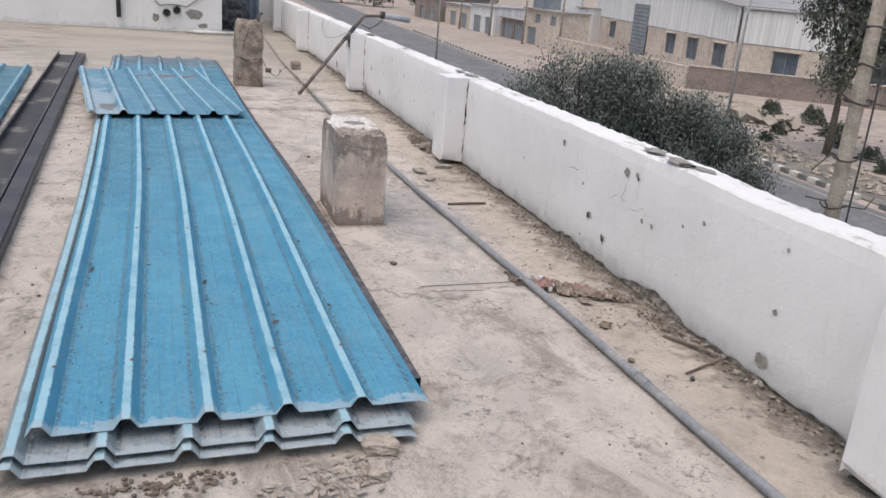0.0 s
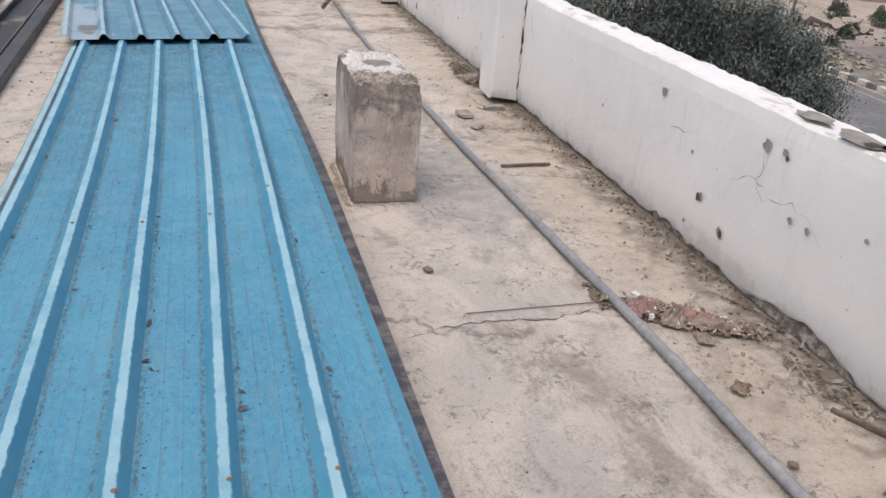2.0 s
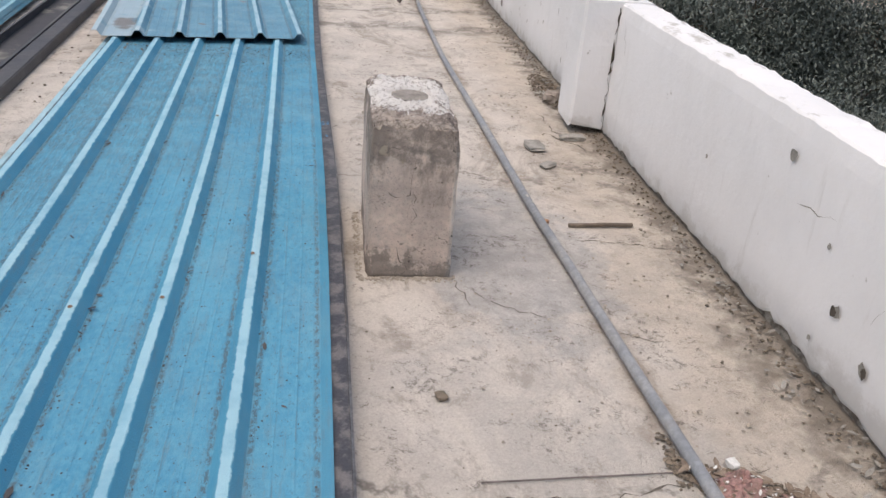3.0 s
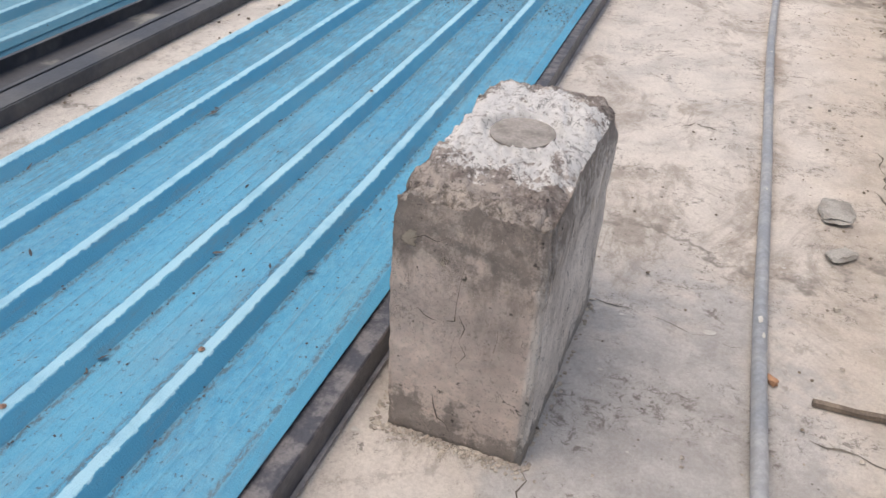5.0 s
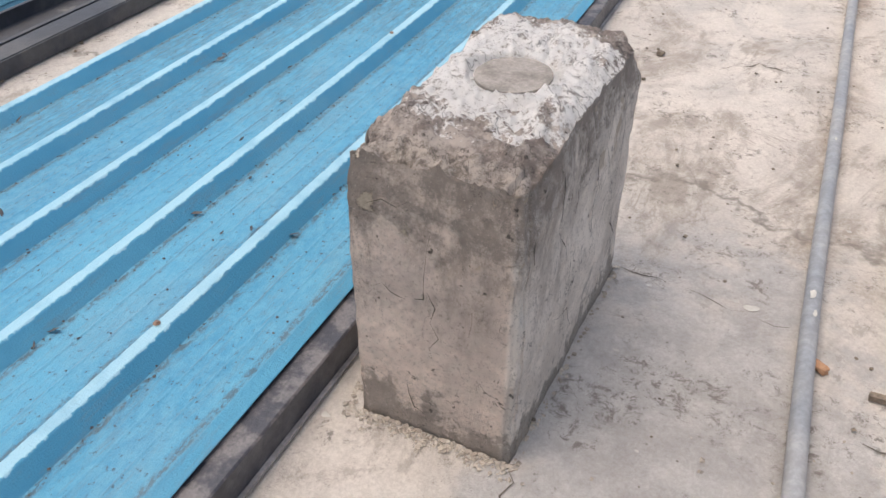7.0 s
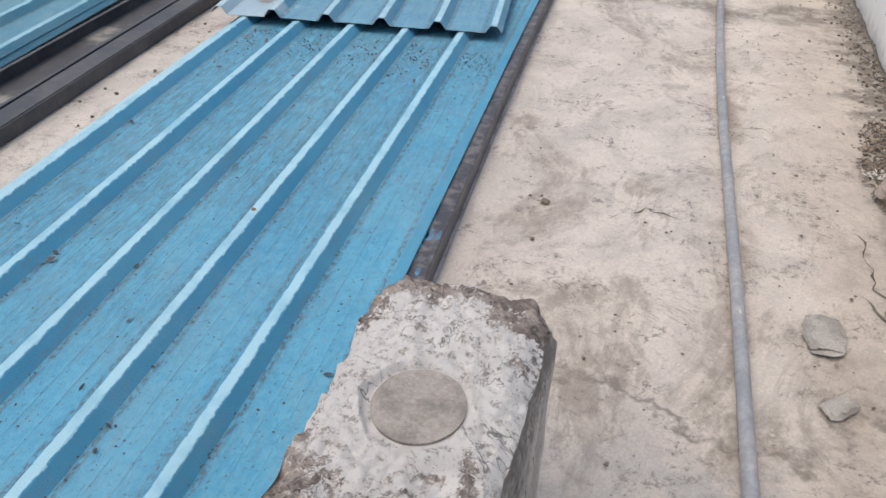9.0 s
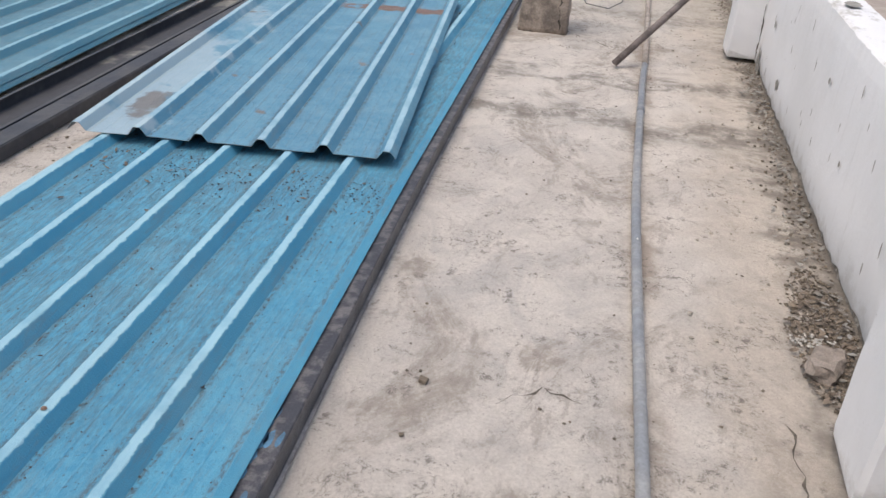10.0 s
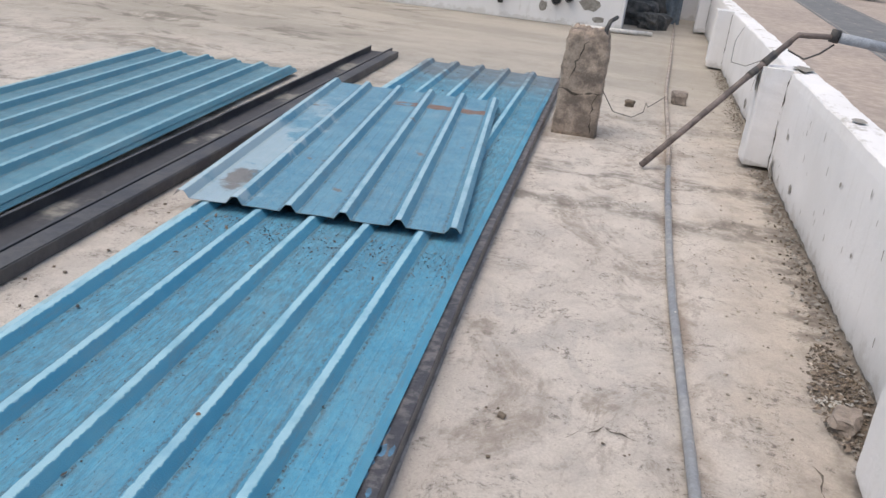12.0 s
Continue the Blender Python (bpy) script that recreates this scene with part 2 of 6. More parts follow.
        rust = n.math("MULTIPLY", n.ramp(n.math("ABSOLUTE", n.math("SUBTRACT", n.math("ADD", y, n.ramp(n.noise(8, 5), 0.3, 0.7, -0.03, 0.03)), 2.15)), 0.075, 0.04), n.ramp(n.noise(5, 4), 0.42, 0.47))
        c = n.mix(n.math("MULTIPLY", n.math("MULTIPLY", rust, pan), n.ramp(x, 0.42, 0.5)), c, (0.20, 0.125, 0.10))
        sx, sy = n.math("SUBTRACT", x, 0.125), n.math("MULTIPLY", n.math("SUBTRACT", y, 0.33), 0.45)
        sr = n.math("SQRT", n.math("ADD", n.math("MULTIPLY", sx, sx), n.math("MULTIPLY", sy, sy)))
        c = n.mix(n.ramp(n.math("ADD", sr, n.ramp(n.noise(9, 7, 0.7), 0.3, 0.7, -0.03, 0.03)), 0.075, 0.045, 0.0, 0.85), c, (0.17, 0.15, 0.14))
        spot = n.ramp(n.noise(4.3, 3, 0.5), 0.66, 0.70)
        c = n.mix(n.math("MULTIPLY", spot, 0.8), c, (0.20, 0.15, 0.12))
    else:
        end = n.math("MULTIPLY", n.ramp(n.math("ADD", y, n.ramp(n.noise(3, 6, 0.7), 0.3, 0.7, -0.3, 0.3)), 7.4, 8.2), n.ramp(n.noise(6, 6, 0.7), 0.3, 0.5, 0.3, 0.85))
        c = n.mix(end, c, (0.15, 0.17, 0.19))
        tip = n.math("MULTIPLY", n.ramp(n.math("ADD", y, n.ramp(n.noise(14, 6, 0.7), 0.3, 0.7, -0.04, 0.04)), 0.05, 0.02), 0.6)
        c = n.mix(tip, c, (0.42, 0.50, 0.55))
    rough = n.ramp(n.noise(6, 5), 0.3, 0.7, 0.42, 0.68)
    n.bump(n.noise(90, 6, 0.78), 0.004, 0.9)
    n.bump(n.noise(5, 3, 0.5, n.stretch((2, 0.8, 1))), 0.006, 0.3)
    return n.done(c, rough)


def block_material():
    n = Nodes("old_cast_concrete", 0.92, 0.0, 0.2)
    z = n.axis(2)
    c = n.mix(n.ramp(n.noise(6, 9, 0.7), 0.38, 0.60), (0.72, 0.595, 0.52), (0.53, 0.445, 0.40))
    c = n.mix(n.ramp(n.noise(34, 8, 0.75), 0.45, 0.66, 0.0, 0.55), c, (0.50, 0.45, 0.39))
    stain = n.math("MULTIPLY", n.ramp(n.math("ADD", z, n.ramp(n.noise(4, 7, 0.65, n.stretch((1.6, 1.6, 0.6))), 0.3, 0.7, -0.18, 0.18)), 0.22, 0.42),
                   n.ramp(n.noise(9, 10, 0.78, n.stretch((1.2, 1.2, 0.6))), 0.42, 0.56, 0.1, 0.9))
    # the +x face is painted paler and less stained, to offset its shade
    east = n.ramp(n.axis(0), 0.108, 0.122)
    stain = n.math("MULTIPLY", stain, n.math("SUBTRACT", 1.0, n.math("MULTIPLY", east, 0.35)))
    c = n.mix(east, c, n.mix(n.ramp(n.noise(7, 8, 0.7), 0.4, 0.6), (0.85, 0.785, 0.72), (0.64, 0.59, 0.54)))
    c = n.mix(stain, c, (0.285, 0.24, 0.212))
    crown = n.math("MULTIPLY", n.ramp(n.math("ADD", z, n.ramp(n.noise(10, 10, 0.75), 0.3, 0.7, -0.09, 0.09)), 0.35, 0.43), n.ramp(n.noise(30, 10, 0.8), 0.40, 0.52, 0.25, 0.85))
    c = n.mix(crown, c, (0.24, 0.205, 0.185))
    crease = n.ramp(n.math("ABSOLUTE", n.math("SUBTRACT", n.noise(11, 9, 0.7, n.stretch((1, 1, 0.7), (3, 7, 1)), 0.6), 0.5)), 0.006, 0.0)
    c = n.mix(n.math("MULTIPLY", n.math("MULTIPLY", crease, n.ramp(n.noise(6, 3, 0.5, n.stretch((1, 1, 1), (9, 2, 4))), 0.48, 0.54)), 0.8), c, (0.07, 0.06, 0.055))
    c = n.mix(n.ramp(n.noise(170, 5, 0.8), 0.46, 0.36, 0.0, 0.55), c, (0.20, 0.175, 0.155))
    scuff = n.ramp(n.noise(26, 10, 0.82), 0.55, 0.66)
    c = n.mix(n.math("MULTIPLY", scuff, 0.45), c, (0.60, 0.50, 0.42))
    foot = n.ramp(n.math("ADD", z, n.ramp(n.noise(8, 8, 0.7), 0.3, 0.7, -0.07, 0.07)), 0.065, 0.03)
    c = n.mix(n.math("MULTIPLY", foot, 0.65), c, (0.13, 0.12, 0.11))
    flaked = n.math("MULTIPLY", n.ramp(n.noise(13, 5, 0.6, n.stretch((1, 1, 1), (5, 1, 2))), 0.60, 0.62), n.ramp(z, 0.26, 0.36))
    c = n.mix(n.math("MULTIPLY", flaked, 0.8), c, (0.46, 0.39, 0.31))
    grime = n.ramp(n.noise(60, 6, 0.75), 0.42, 0.33)
    c = n.mix(n.math("MULTIPLY", grime, 0.4), c, (0.14, 0.13, 0.12))
    pit = n.ramp(n.noise(48, 5, 0.6), 0.345, 0.30)
    c = n.mix(n.math("MULTIPLY", pit, 0.8), c, (0.05, 0.045, 0.04))
    vein = n.ramp(n.math("ABSOLUTE", n.math("SUBTRACT", n.noise(5.5, 6, 0.6, n.stretch((1, 1, 0.55)), 0.5), 0.5)), 0.0045, 0.0)
    c = n.mix(n.math("MULTIPLY", n.math("MULTIPLY", vein, n.ramp(n.noise(3.3, 3), 0.5, 0.56)), 0.85), c, (0.06, 0.055, 0.05))
    grit = n.ramp(n.noise(230, 4, 0.7), 0.62, 0.70)
    c = n.mix(n.math("MULTIPLY", grit, 0.5), c, (0.75, 0.68, 0.60))
    n.bump(flaked, 0.006, 0.9)
    n.bump(n.noise(40, 11, 0.82), 0.007, 1.0)
    n.bump(n.noise(150, 8, 0.8), 0.003, 1.0)
    return n.done(c)


def top_material():
    """Broken top with a lime-white ring round the cast plug."""
    n = Nodes("broken_top", 0.93, 0.0, 0.2)
    c = n.mix(n.ramp(n.noise(18, 10, 0.78), 0.42, 0.60), (0.27, 0.228, 0.21), (0.60, 0.53, 0.48))
    c = n.mix(n.ramp(n.noise(75, 5, 0.7), 0.40, 0.32), c, (0.06, 0.055, 0.05))
    c = n.mix(n.ramp(n.noise(55, 8, 0.8), 0.46, 0.38, 0.0, 0.8), c, (0.075, 0.065, 0.06))
    d = n.t.nodes.new("ShaderNodeVectorMath")
    d.operation = "DISTANCE"
    n.put(d.inputs[0], n.stretch((1.0, 0.85, 0.0)))
    d.inputs[1].default_value = (-0.01, 0.025, 0)
    r = n.math("ADD", d.outputs["Value"], n.ramp(n.noise(16, 10, 0.78), 0.3, 0.7, -0.07, 0.07))
    c = n.mix(n.ramp(r, 0.158, 0.148), c, n.mix(n.ramp(n.noise(60, 11, 0.86), 0.40, 0.49), (0.40, 0.36, 0.33), (0.93, 0.905, 0.885)))
    y = n.axis(1)
    lip = n.math("MULTIPLY", n.ramp(n.math("ADD", y, n.ramp(n.noise(12, 6, 0.7), 0.3, 0.7, -0.02, 0.02)), -0.215, -0.235), n.ramp(n.noise(20, 6, 0.7), 0.35, 0.5, 0.2, 0.9))
    c = n.mix(lip, c, n.mix(n.ramp(n.noise(55, 9, 0.82), 0.42, 0.56), (0.26, 0.22, 0.19), (0.62, 0.55, 0.49)))
    vein = n.ramp(n.math("ABSOLUTE", n.math("SUBTRACT", n.noise(7, 5, 0.6, n.stretch((1, 1, 0), (2, 1, 0)), 0.4), 0.5)), 0.006, 0.0)
    c = n.mix(n.math("MULTIPLY", vein, 0.7), c, (0.10, 0.09, 0.085))
    n.bump(n.noise(70, 10, 0.8), 0.010, 1.0)
    n.bump(n.noise(210, 6, 0.8), 0.004, 1.0)
    return n.done(c)


MAT_FLOOR = floor_material()
MAT_WHITE = whitewash_material()
MAT_BLUE = sheet_material("blue_sheet_paint", (0.055, 0.262, 0.425), (0.09, 0.325, 0.48), 0.42)
MAT_BLUE_OLD = sheet_material("faded_blue_sheet_paint", (0.08, 0.245, 0.375), (0.12, 0.30, 0.42), 0.45, 0.62, (0.36, 0.54, 0.64))
MAT_BLUE_SIDE = sheet_material("dusty_blue_sheet_paint", (0.06, 0.20, 0.295), (0.095, 0.25, 0.335), 0.55, 0.0, (0.27, 0.47, 0.57))
MAT_GREY_SHEET = sheet_material("grimy_grey_sheet_paint", (0.20, 0.27, 0.31), (0.30, 0.36, 0.39), 0.7)
MAT_SHEET_BACK = simple("grey_sheet_back", (0.33, 0.34, 0.34), (0.20, 0.20, 0.20), 0.6, 0.0, 6)
MAT_BLOCK = block_material()
MAT_TOP = top_material()
MAT_PLUG = simple("plug_mortar", (0.31, 0.28, 0.255), (0.20, 0.182, 0.165), 0.9, 0.0, 22, 0.004, 70)
MAT_ROUGH = simple("rough_brickwork", (0.42, 0.345, 0.285), (0.20, 0.165, 0.14), 0.95, 0.0, 9, 0.02, 25)
MAT_PIPE = simple("grey_pvc", (0.235, 0.25, 0.275), (0.30, 0.305, 0.315), 0.45, 0.0, 5, 0.0)
MAT_DUSTPIPE = simple("dusty_pipe", (0.40, 0.35, 0.31), (0.28, 0.24, 0.21), 0.8, 0.0, 9, 0.002)
MAT_BLUEPIPE = simple("pale_blue_grey_pipe", (0.42, 0.46, 0.52), (0.32, 0.35, 0.40), 0.5, 0.0, 9, 0.0)
MAT_RUSTPIPE = simple("dusty_rusty_pipe", (0.20, 0.165, 0.155), (0.11, 0.09, 0.085), 0.7, 0.0, 12, 0.002)
MAT_BLACK = simple("black_painted_steel", (0.045, 0.047, 0.058), (0.085, 0.082, 0.085), 0.5, 0.0, 3.0, 0.002, 60, 0.45, 0.62)
MAT_WEB = simple("dusty_black_steel", (0.058, 0.058, 0.066), (0.24, 0.23, 0.205), 0.7, 0.0, 1.25, 0.003, 70, 0.53, 0.61)
MAT_PURLIN = simple("rust_bloomed_steel", (0.050, 0.050, 0.060), (0.16, 0.147, 0.147), 0.42, 0.0, 19, 0.003, 60, 0.44, 0.60)
MAT_STEELDARK = simple("scuffed_dark_steel", (0.040, 0.043, 0.054), (0.11, 0.11, 0.12), 0.45, 0.0, 7, 0.002, 60)
MAT_SMEAR = simple("smeared_blue_paint", (0.10, 0.26, 0.42), (0.07, 0.14, 0.21), 0.5, 0.0, 30, 0.0)
MAT_LIP = simple("bare_steel_lip", (0.34, 0.33, 0.33), (0.20, 0.19, 0.19), 0.5, 0.2, 9, 0.0)
MAT_DARK = simple("dark_gap", (0.05, 0.043, 0.036), (0.10, 0.085, 0.07), 0.95, 0.0, 20, 0.004, 60)
MAT_CRACK = simple("crack_dirt", (0.10, 0.085, 0.07), (0.17, 0.15, 0.125), 0.95, 0.0, 20, 0.0)
MAT_CHIP = simple("bare_cement", (0.34, 0.325, 0.30), (0.24, 0.225, 0.205), 0.95, 0.0, 18, 0.004, 60)
MAT_CRUMBLE = simple("crumbled_mortar", (0.36, 0.335, 0.30), (0.15, 0.13, 0.11), 0.97, 0.0, 30, 0.01, 60, 0.40, 0.58)
MAT_LEAFDRY = simple("dry_leaf", (0.27, 0.215, 0.17), (0.16, 0.12, 0.09), 0.9, 0.0, 30, 0.0)
MAT_CLOTH = simple("grey_brown_cloth", (0.33, 0.27, 0.23), (0.20, 0.165, 0.14), 0.95, 0.0, 30, 0.003, 120)
MAT_DIRT = simple("loose_dirt", (0.21, 0.17, 0.13), (0.12, 0.10, 0.08), 0.98, 0.0, 25, 0.005, 80)
MAT_RUBBLE = simple("pale_rubble", (0.46, 0.41, 0.35), (0.30, 0.26, 0.22), 0.95, 0.0, 25, 0.004, 80)
MAT_PINK = simple("pink_rag", (0.38, 0.23, 0.215), (0.24, 0.16, 0.145), 0.95, 0.0, 30, 0.003, 90)
MAT_WOOD = simple("weathered_wood", (0.22, 0.175, 0.135), (0.12, 0.095, 0.075), 0.9, 0.0, 20, 0.004, 70)
MAT_BRICK = simple("old_brick", (0.33, 0.28, 0.245), (0.22, 0.19, 0.165), 0.95, 0.0, 20, 0.005, 70)
MAT_ORANGE = simple("orange_brick", (0.42, 0.24, 0.14), (0.30, 0.17, 0.10), 0.95, 0.0, 20, 0.004, 70)
MAT_RUST = simple("rusty_screw", (0.20, 0.115, 0.08), (0.30, 0.20, 0.15), 0.85, 0.0, 60, 0.0)
MAT_WIRE = simple("dark_wire", (0.04, 0.04, 0.045), (0.09, 0.085, 0.08), 0.6, 0.0, 20, 0.0)
# both leaf greens are mixed paler and greyer, standing in for haze
MAT_LEAF = simple("hazed_leaf", (0.105, 0.13, 0.118), (0.15, 0.172, 0.155), 0.7, 0.0, 1.1, 0.0)
MAT_LEAF_FAR = simple("hazed_leaf_far", (0.12, 0.145, 0.115), (0.17, 0.19, 0.155), 0.75, 0.0, 0.8, 0.0)
MAT_BARK = simple("bark", (0.17, 0.14, 0.11), (0.10, 0.085, 0.07), 0.95, 0.0, 6, 0.01, 20)
MAT_GROUND = simple("dusty_ground", (0.42, 0.355, 0.31), (0.36, 0.305, 0.27), 0.97, 0.0, 0.12, 0.01, 2)
MAT_VERGE = simple("scrubby_verge", (0.26, 0.235, 0.205), (0.14, 0.135, 0.12), 0.97, 0.0, 0.6, 0.03, 4)
MAT_ASPHALT = simple("asphalt", (0.15, 0.155, 0.165), (0.20, 0.20, 0.205), 0.85, 0.0, 0.5, 0.005, 20)
MAT_KERB_W = simple("kerb_white", (0.62, 0.60, 0.56), (0.48, 0.46, 0.42), 0.9, 0.0, 2, 0.0)
MAT_KERB_B = simple("kerb_black", (0.14, 0.14, 0.14), (0.24, 0.23, 0.22), 0.9, 0.0, 2, 0.0)
# beige is mixed lighter to carry the haze over the far walls
MAT_BEIGE = simple("beige_render", (0.62, 0.555, 0.49), (0.54, 0.48, 0.425), 0.9, 0.0, 0.25, 0.004, 3)
MAT_DULLBRICK = simple("dull_brickwork", (0.30, 0.25, 0.23), (0.22, 0.19, 0.18), 0.95, 0.0, 0.7, 0.02, 6)
def cladding_material():
    """Pale coated sheeting with rain streaks down it, paled further for distance haze."""
    n = Nodes("white_cladding", 0.55, 0.0, 0.4)
    c = n.mix(n.ramp(n.noise(1.1, 6, 0.7, n.stretch((2.0, 2.0, 0.06))), 0.40, 0.62), (0.78, 0.795, 0.81), (0.62, 0.635, 0.655))
    return n.done(c)


MAT_CLAD = cladding_material()
MAT_ROOFSHEET = simple("grey_roof_sheet", (0.40, 0.39, 0.40), (0.30, 0.28, 0.28), 0.6, 0.0, 0.3, 0.0)
MAT_SHUTTER = simple("grey_blue_steel", (0.20, 0.24, 0.28), (0.27, 0.30, 0.33), 0.6, 0.0, 0.6, 0.0)
MAT_WINDOW = simple("dark_window_grille", (0.10, 0.13, 0.17), (0.15, 0.18, 0.22), 0.35, 0.0, 1, 0.0)
MAT_POLE = simple("cast_pole", (0.36, 0.33, 0.29), (0.26, 0.235, 0.20), 0.9, 0.0, 3, 0.006, 30)
MAT_STEELPOLE = simple("grey_street_pole", (0.36, 0.37, 0.38), (0.28, 0.29, 0.30), 0.5, 0.0, 2, 0.0)
MAT_TANK = simple("blue_grey_tin", (0.13, 0.17, 0.22), (0.21, 0.25, 0.29), 0.5, 0.0, 2.5, 0.003)
MAT_RAG = simple("dark_rags", (0.05, 0.055, 0.06), (0.12, 0.12, 0.12), 0.95, 0.0, 8, 0.02, 20)
MAT_WHITEPIPE = simple("white_pvc", (0.70, 0.70, 0.69), (0.58, 0.57, 0.55), 0.5, 0.0, 5, 0.0)

# ---- builders ----
RND = random.Random(5)


def mesh_of(name, bm, material):
    me = bpy.data.meshes.new(name)
    bm.to_mesh(me)
    bm.free()
    for m in material if isinstance(material, (list, tuple)) else (material,):
        me.materials.append(m)
    return me


def thing(name, bm, material, label="", category="", group="", kind="", at=None):
    ob = new(name, mesh_of(name, bm, material))
    if at is not None:
        ob.matrix_world = at
    return tagged(ob, label, category, group, kind)


def part(name, bm, material, parent, label="", kind=""):
    """A mesh under a thing or a part, in the parent's own space."""
    ob = new(name, mesh_of(name, bm, material))
    ob.parent = parent
    return tagged(ob, label, "", "", kind)


def empty(name, label, category, at=None, group="", kind=""):
    ob = new(name)
    ob.empty_display_size = 0.1
    if at is not None:
        ob.matrix_world = at
    return tagged(ob, label, category, group, kind)


def box(bm, x0, x1, y0, y1, z0, z1, bevel=0.0, mi=0):
    vs = [bm.verts.new((x, y, z)) for z in (z0, z1) for x, y in ((x0, y0), (x1, y0), (x1, y1), (x0, y1))]
    fs = [bm.faces.new([vs[i] for i in f]) for f in ((3, 2, 1, 0), (4, 5, 6, 7), (0, 1, 5, 4), (1, 2, 6, 5), (2, 3, 7, 6), (3, 0, 4, 7))]
    for f in fs:
        f.material_index = mi
    if bevel:
        es = list({e for f in fs for e in f.edges})
        bmesh.ops.bevel(bm, geom=es, offset=bevel, segments=2, affect="EDGES", profile=0.6)
    return bm


def boxes(*args, bevel=0.0):
    bm = bmesh.new()
    for a in args:
        box(bm, *a, bevel=bevel)
    return bm


def tube(points, radius, sides=10, bm=None, caps=True, radii=None):
    """A tube along points."""
    bm = bm or bmesh.new()
    pts = [Vector(p) for p in points]
    rings = []
    for i, p in enumerate(pts):
        d = (pts[min(i + 1, len(pts) - 1)] - pts[max(i - 1, 0)]).normalized()
        u = d.cross(Vector((0, 0, 1)))
        u = d.cross(Vector((1, 0, 0))) if u.length < 0.05 else u
        u.normalize()
        v = d.cross(u)
        r = radii[i] if radii else radius
        rings.append([bm.verts.new(p + r * (math.cos(a) * u + math.sin(a) * v)) for a in (2 * math.pi * k / sides for k in range(sides))])
    for a, b in zip(rings, rings[1:]):
        for k in range(sides):
            f = bm.faces.new((a[k], a[(k + 1) % sides], b[(k + 1) % sides], b[k]))
            f.smooth = True
    if caps:
        bm.faces.new(rings[0])
        bm.faces.new(rings[-1][::-1])
    bmesh.ops.recalc_face_normals(bm, faces=bm.faces)
    return bm


def rock(bm, c, r, rnd, flat=0.6):
    """One broken lump: a jittered cube of 12 to 20 faces."""
    q = Euler((rnd.uniform(0, 6), rnd.uniform(0, 6), rnd.uniform(0, 6))).to_matrix()
    vs = []
    for x in (-1, 1):
        for y in (-1, 1):
            for z in (-1, 1):
                p = q @ (Vector((x, y, z)) * rnd.uniform(0.45, 0.75) * r)
                vs.append(bm.verts.new((c[0] + p.x, c[1] + p.y, max(c[2] + p.z * flat, c[2] - r * 0.35))))
    for f in ((0, 1, 3, 2), (4, 6, 7, 5), (0, 4, 5, 1), (2, 3, 7, 6), (0, 2, 6, 4), (1, 5, 7, 3)):
        bm.faces.new([vs[i] for i in f])
    return bm


def flake(bm, c, r, rnd, tilt=0.5):
    """A thin curled leaf or paint flake."""
    q = Euler((rnd.uniform(-tilt, tilt), rnd.uniform(-tilt, tilt), rnd.uniform(0, 6.28))).to_matrix()
    w = rnd.uniform(0.25, 0.5)
    pts = [(-1, 0, 0), (-0.3, w, 0.12), (0.5, w * 0.8, 0.1), (1, 0, 0.25), (0.5, -w * 0.8, 0.12), (-0.3, -w, 0.1)]
    vs = [bm.verts.new(Vector(c) + q @ (Vector(p) * r)) for p in pts]
    bm.faces.new(vs)


def scatter(name, count, spot, size, seed, material, kind_of="rock", label=""):
    """Loose bits too small to count: spot(rnd) gives a place."""
    rnd = random.Random(seed)
    bm = bmesh.new()
    for _ in range(count):
        p = spot(rnd)
        r = size * rnd.uniform(0.35, 1.0) ** 1.6
        if kind_of == "rock":
            rock(bm, (p[0], p[1], p[2] + r * 0.3), r, rnd)
        else:
            flake(bm, (p[0], p[1], p[2] + r * 0.3), r, rnd)
    return thing(name, bm, material, label, "debris", kind="stuff")


def ragged_patch(bm, origin, u, v, size, rnd, squash=0.6, n=11):
    """A flat patch with an uneven outline in the plane of u and v."""
    o, u, v = Vector(origin), Vector(u), Vector(v)
    c = bm.verts.new(o)
    vs = []
    for k in range(n):
        a = 2 * math.pi * k / n
        r = size * rnd.uniform(0.55, 1.0)
        vs.append(bm.verts.new(o + u * r * math.cos(a) + v * r * squash * math.sin(a)))
    for k in range(n):
        bm.faces.new((c, vs[k], vs[(k + 1) % n]))


def ribbon(bm, pts, width, normal, rnd):
    """A crack: a narrow uneven ribbon through pts, facing normal."""
    pts = [Vector(p) for p in pts]
    fine = []
    for a, b in zip(pts, pts[1:]):
        k = max(2, int((b - a).length / 0.025))
        side = (b - a).normalized().cross(Vector(normal))
        fine += [a.lerp(b, i / k) + side * rnd.uniform(-0.010, 0.010) for i in range(k)]
    fine.append(pts[-1])
    last = None
    for i, p in enumerate(fine):
        d = (fine[min(i + 1, len(fine) - 1)] - fine[max(i - 1, 0)]).normalized()
        s = d.cross(Vector(normal)) * width * rnd.choice((0.12, 0.3, 0.6, 1.0, 1.2)) * (0.3 if i in (0, len(fine) - 1) else 1)
        pair = (bm.verts.new(p - s), bm.verts.new(p + s))
        if last:
            bm.faces.new((last[0], pair[0], pair[1], last[1]))
        last = pair

# ---- the roof slab, its parapet and the rooms behind ----
FLOOR_W, FLOOR_N, FLOOR_S, FACE, OUT = -11.0, 18.9, -3.0, 2.09, 2.26


def rough_z(x, y):
    return 0.004 * noise.noise(Vector((x * 1.3, y * 1.3, 0))) + 0.002 * noise.noise(Vector((x * 6, y * 6, 3)))


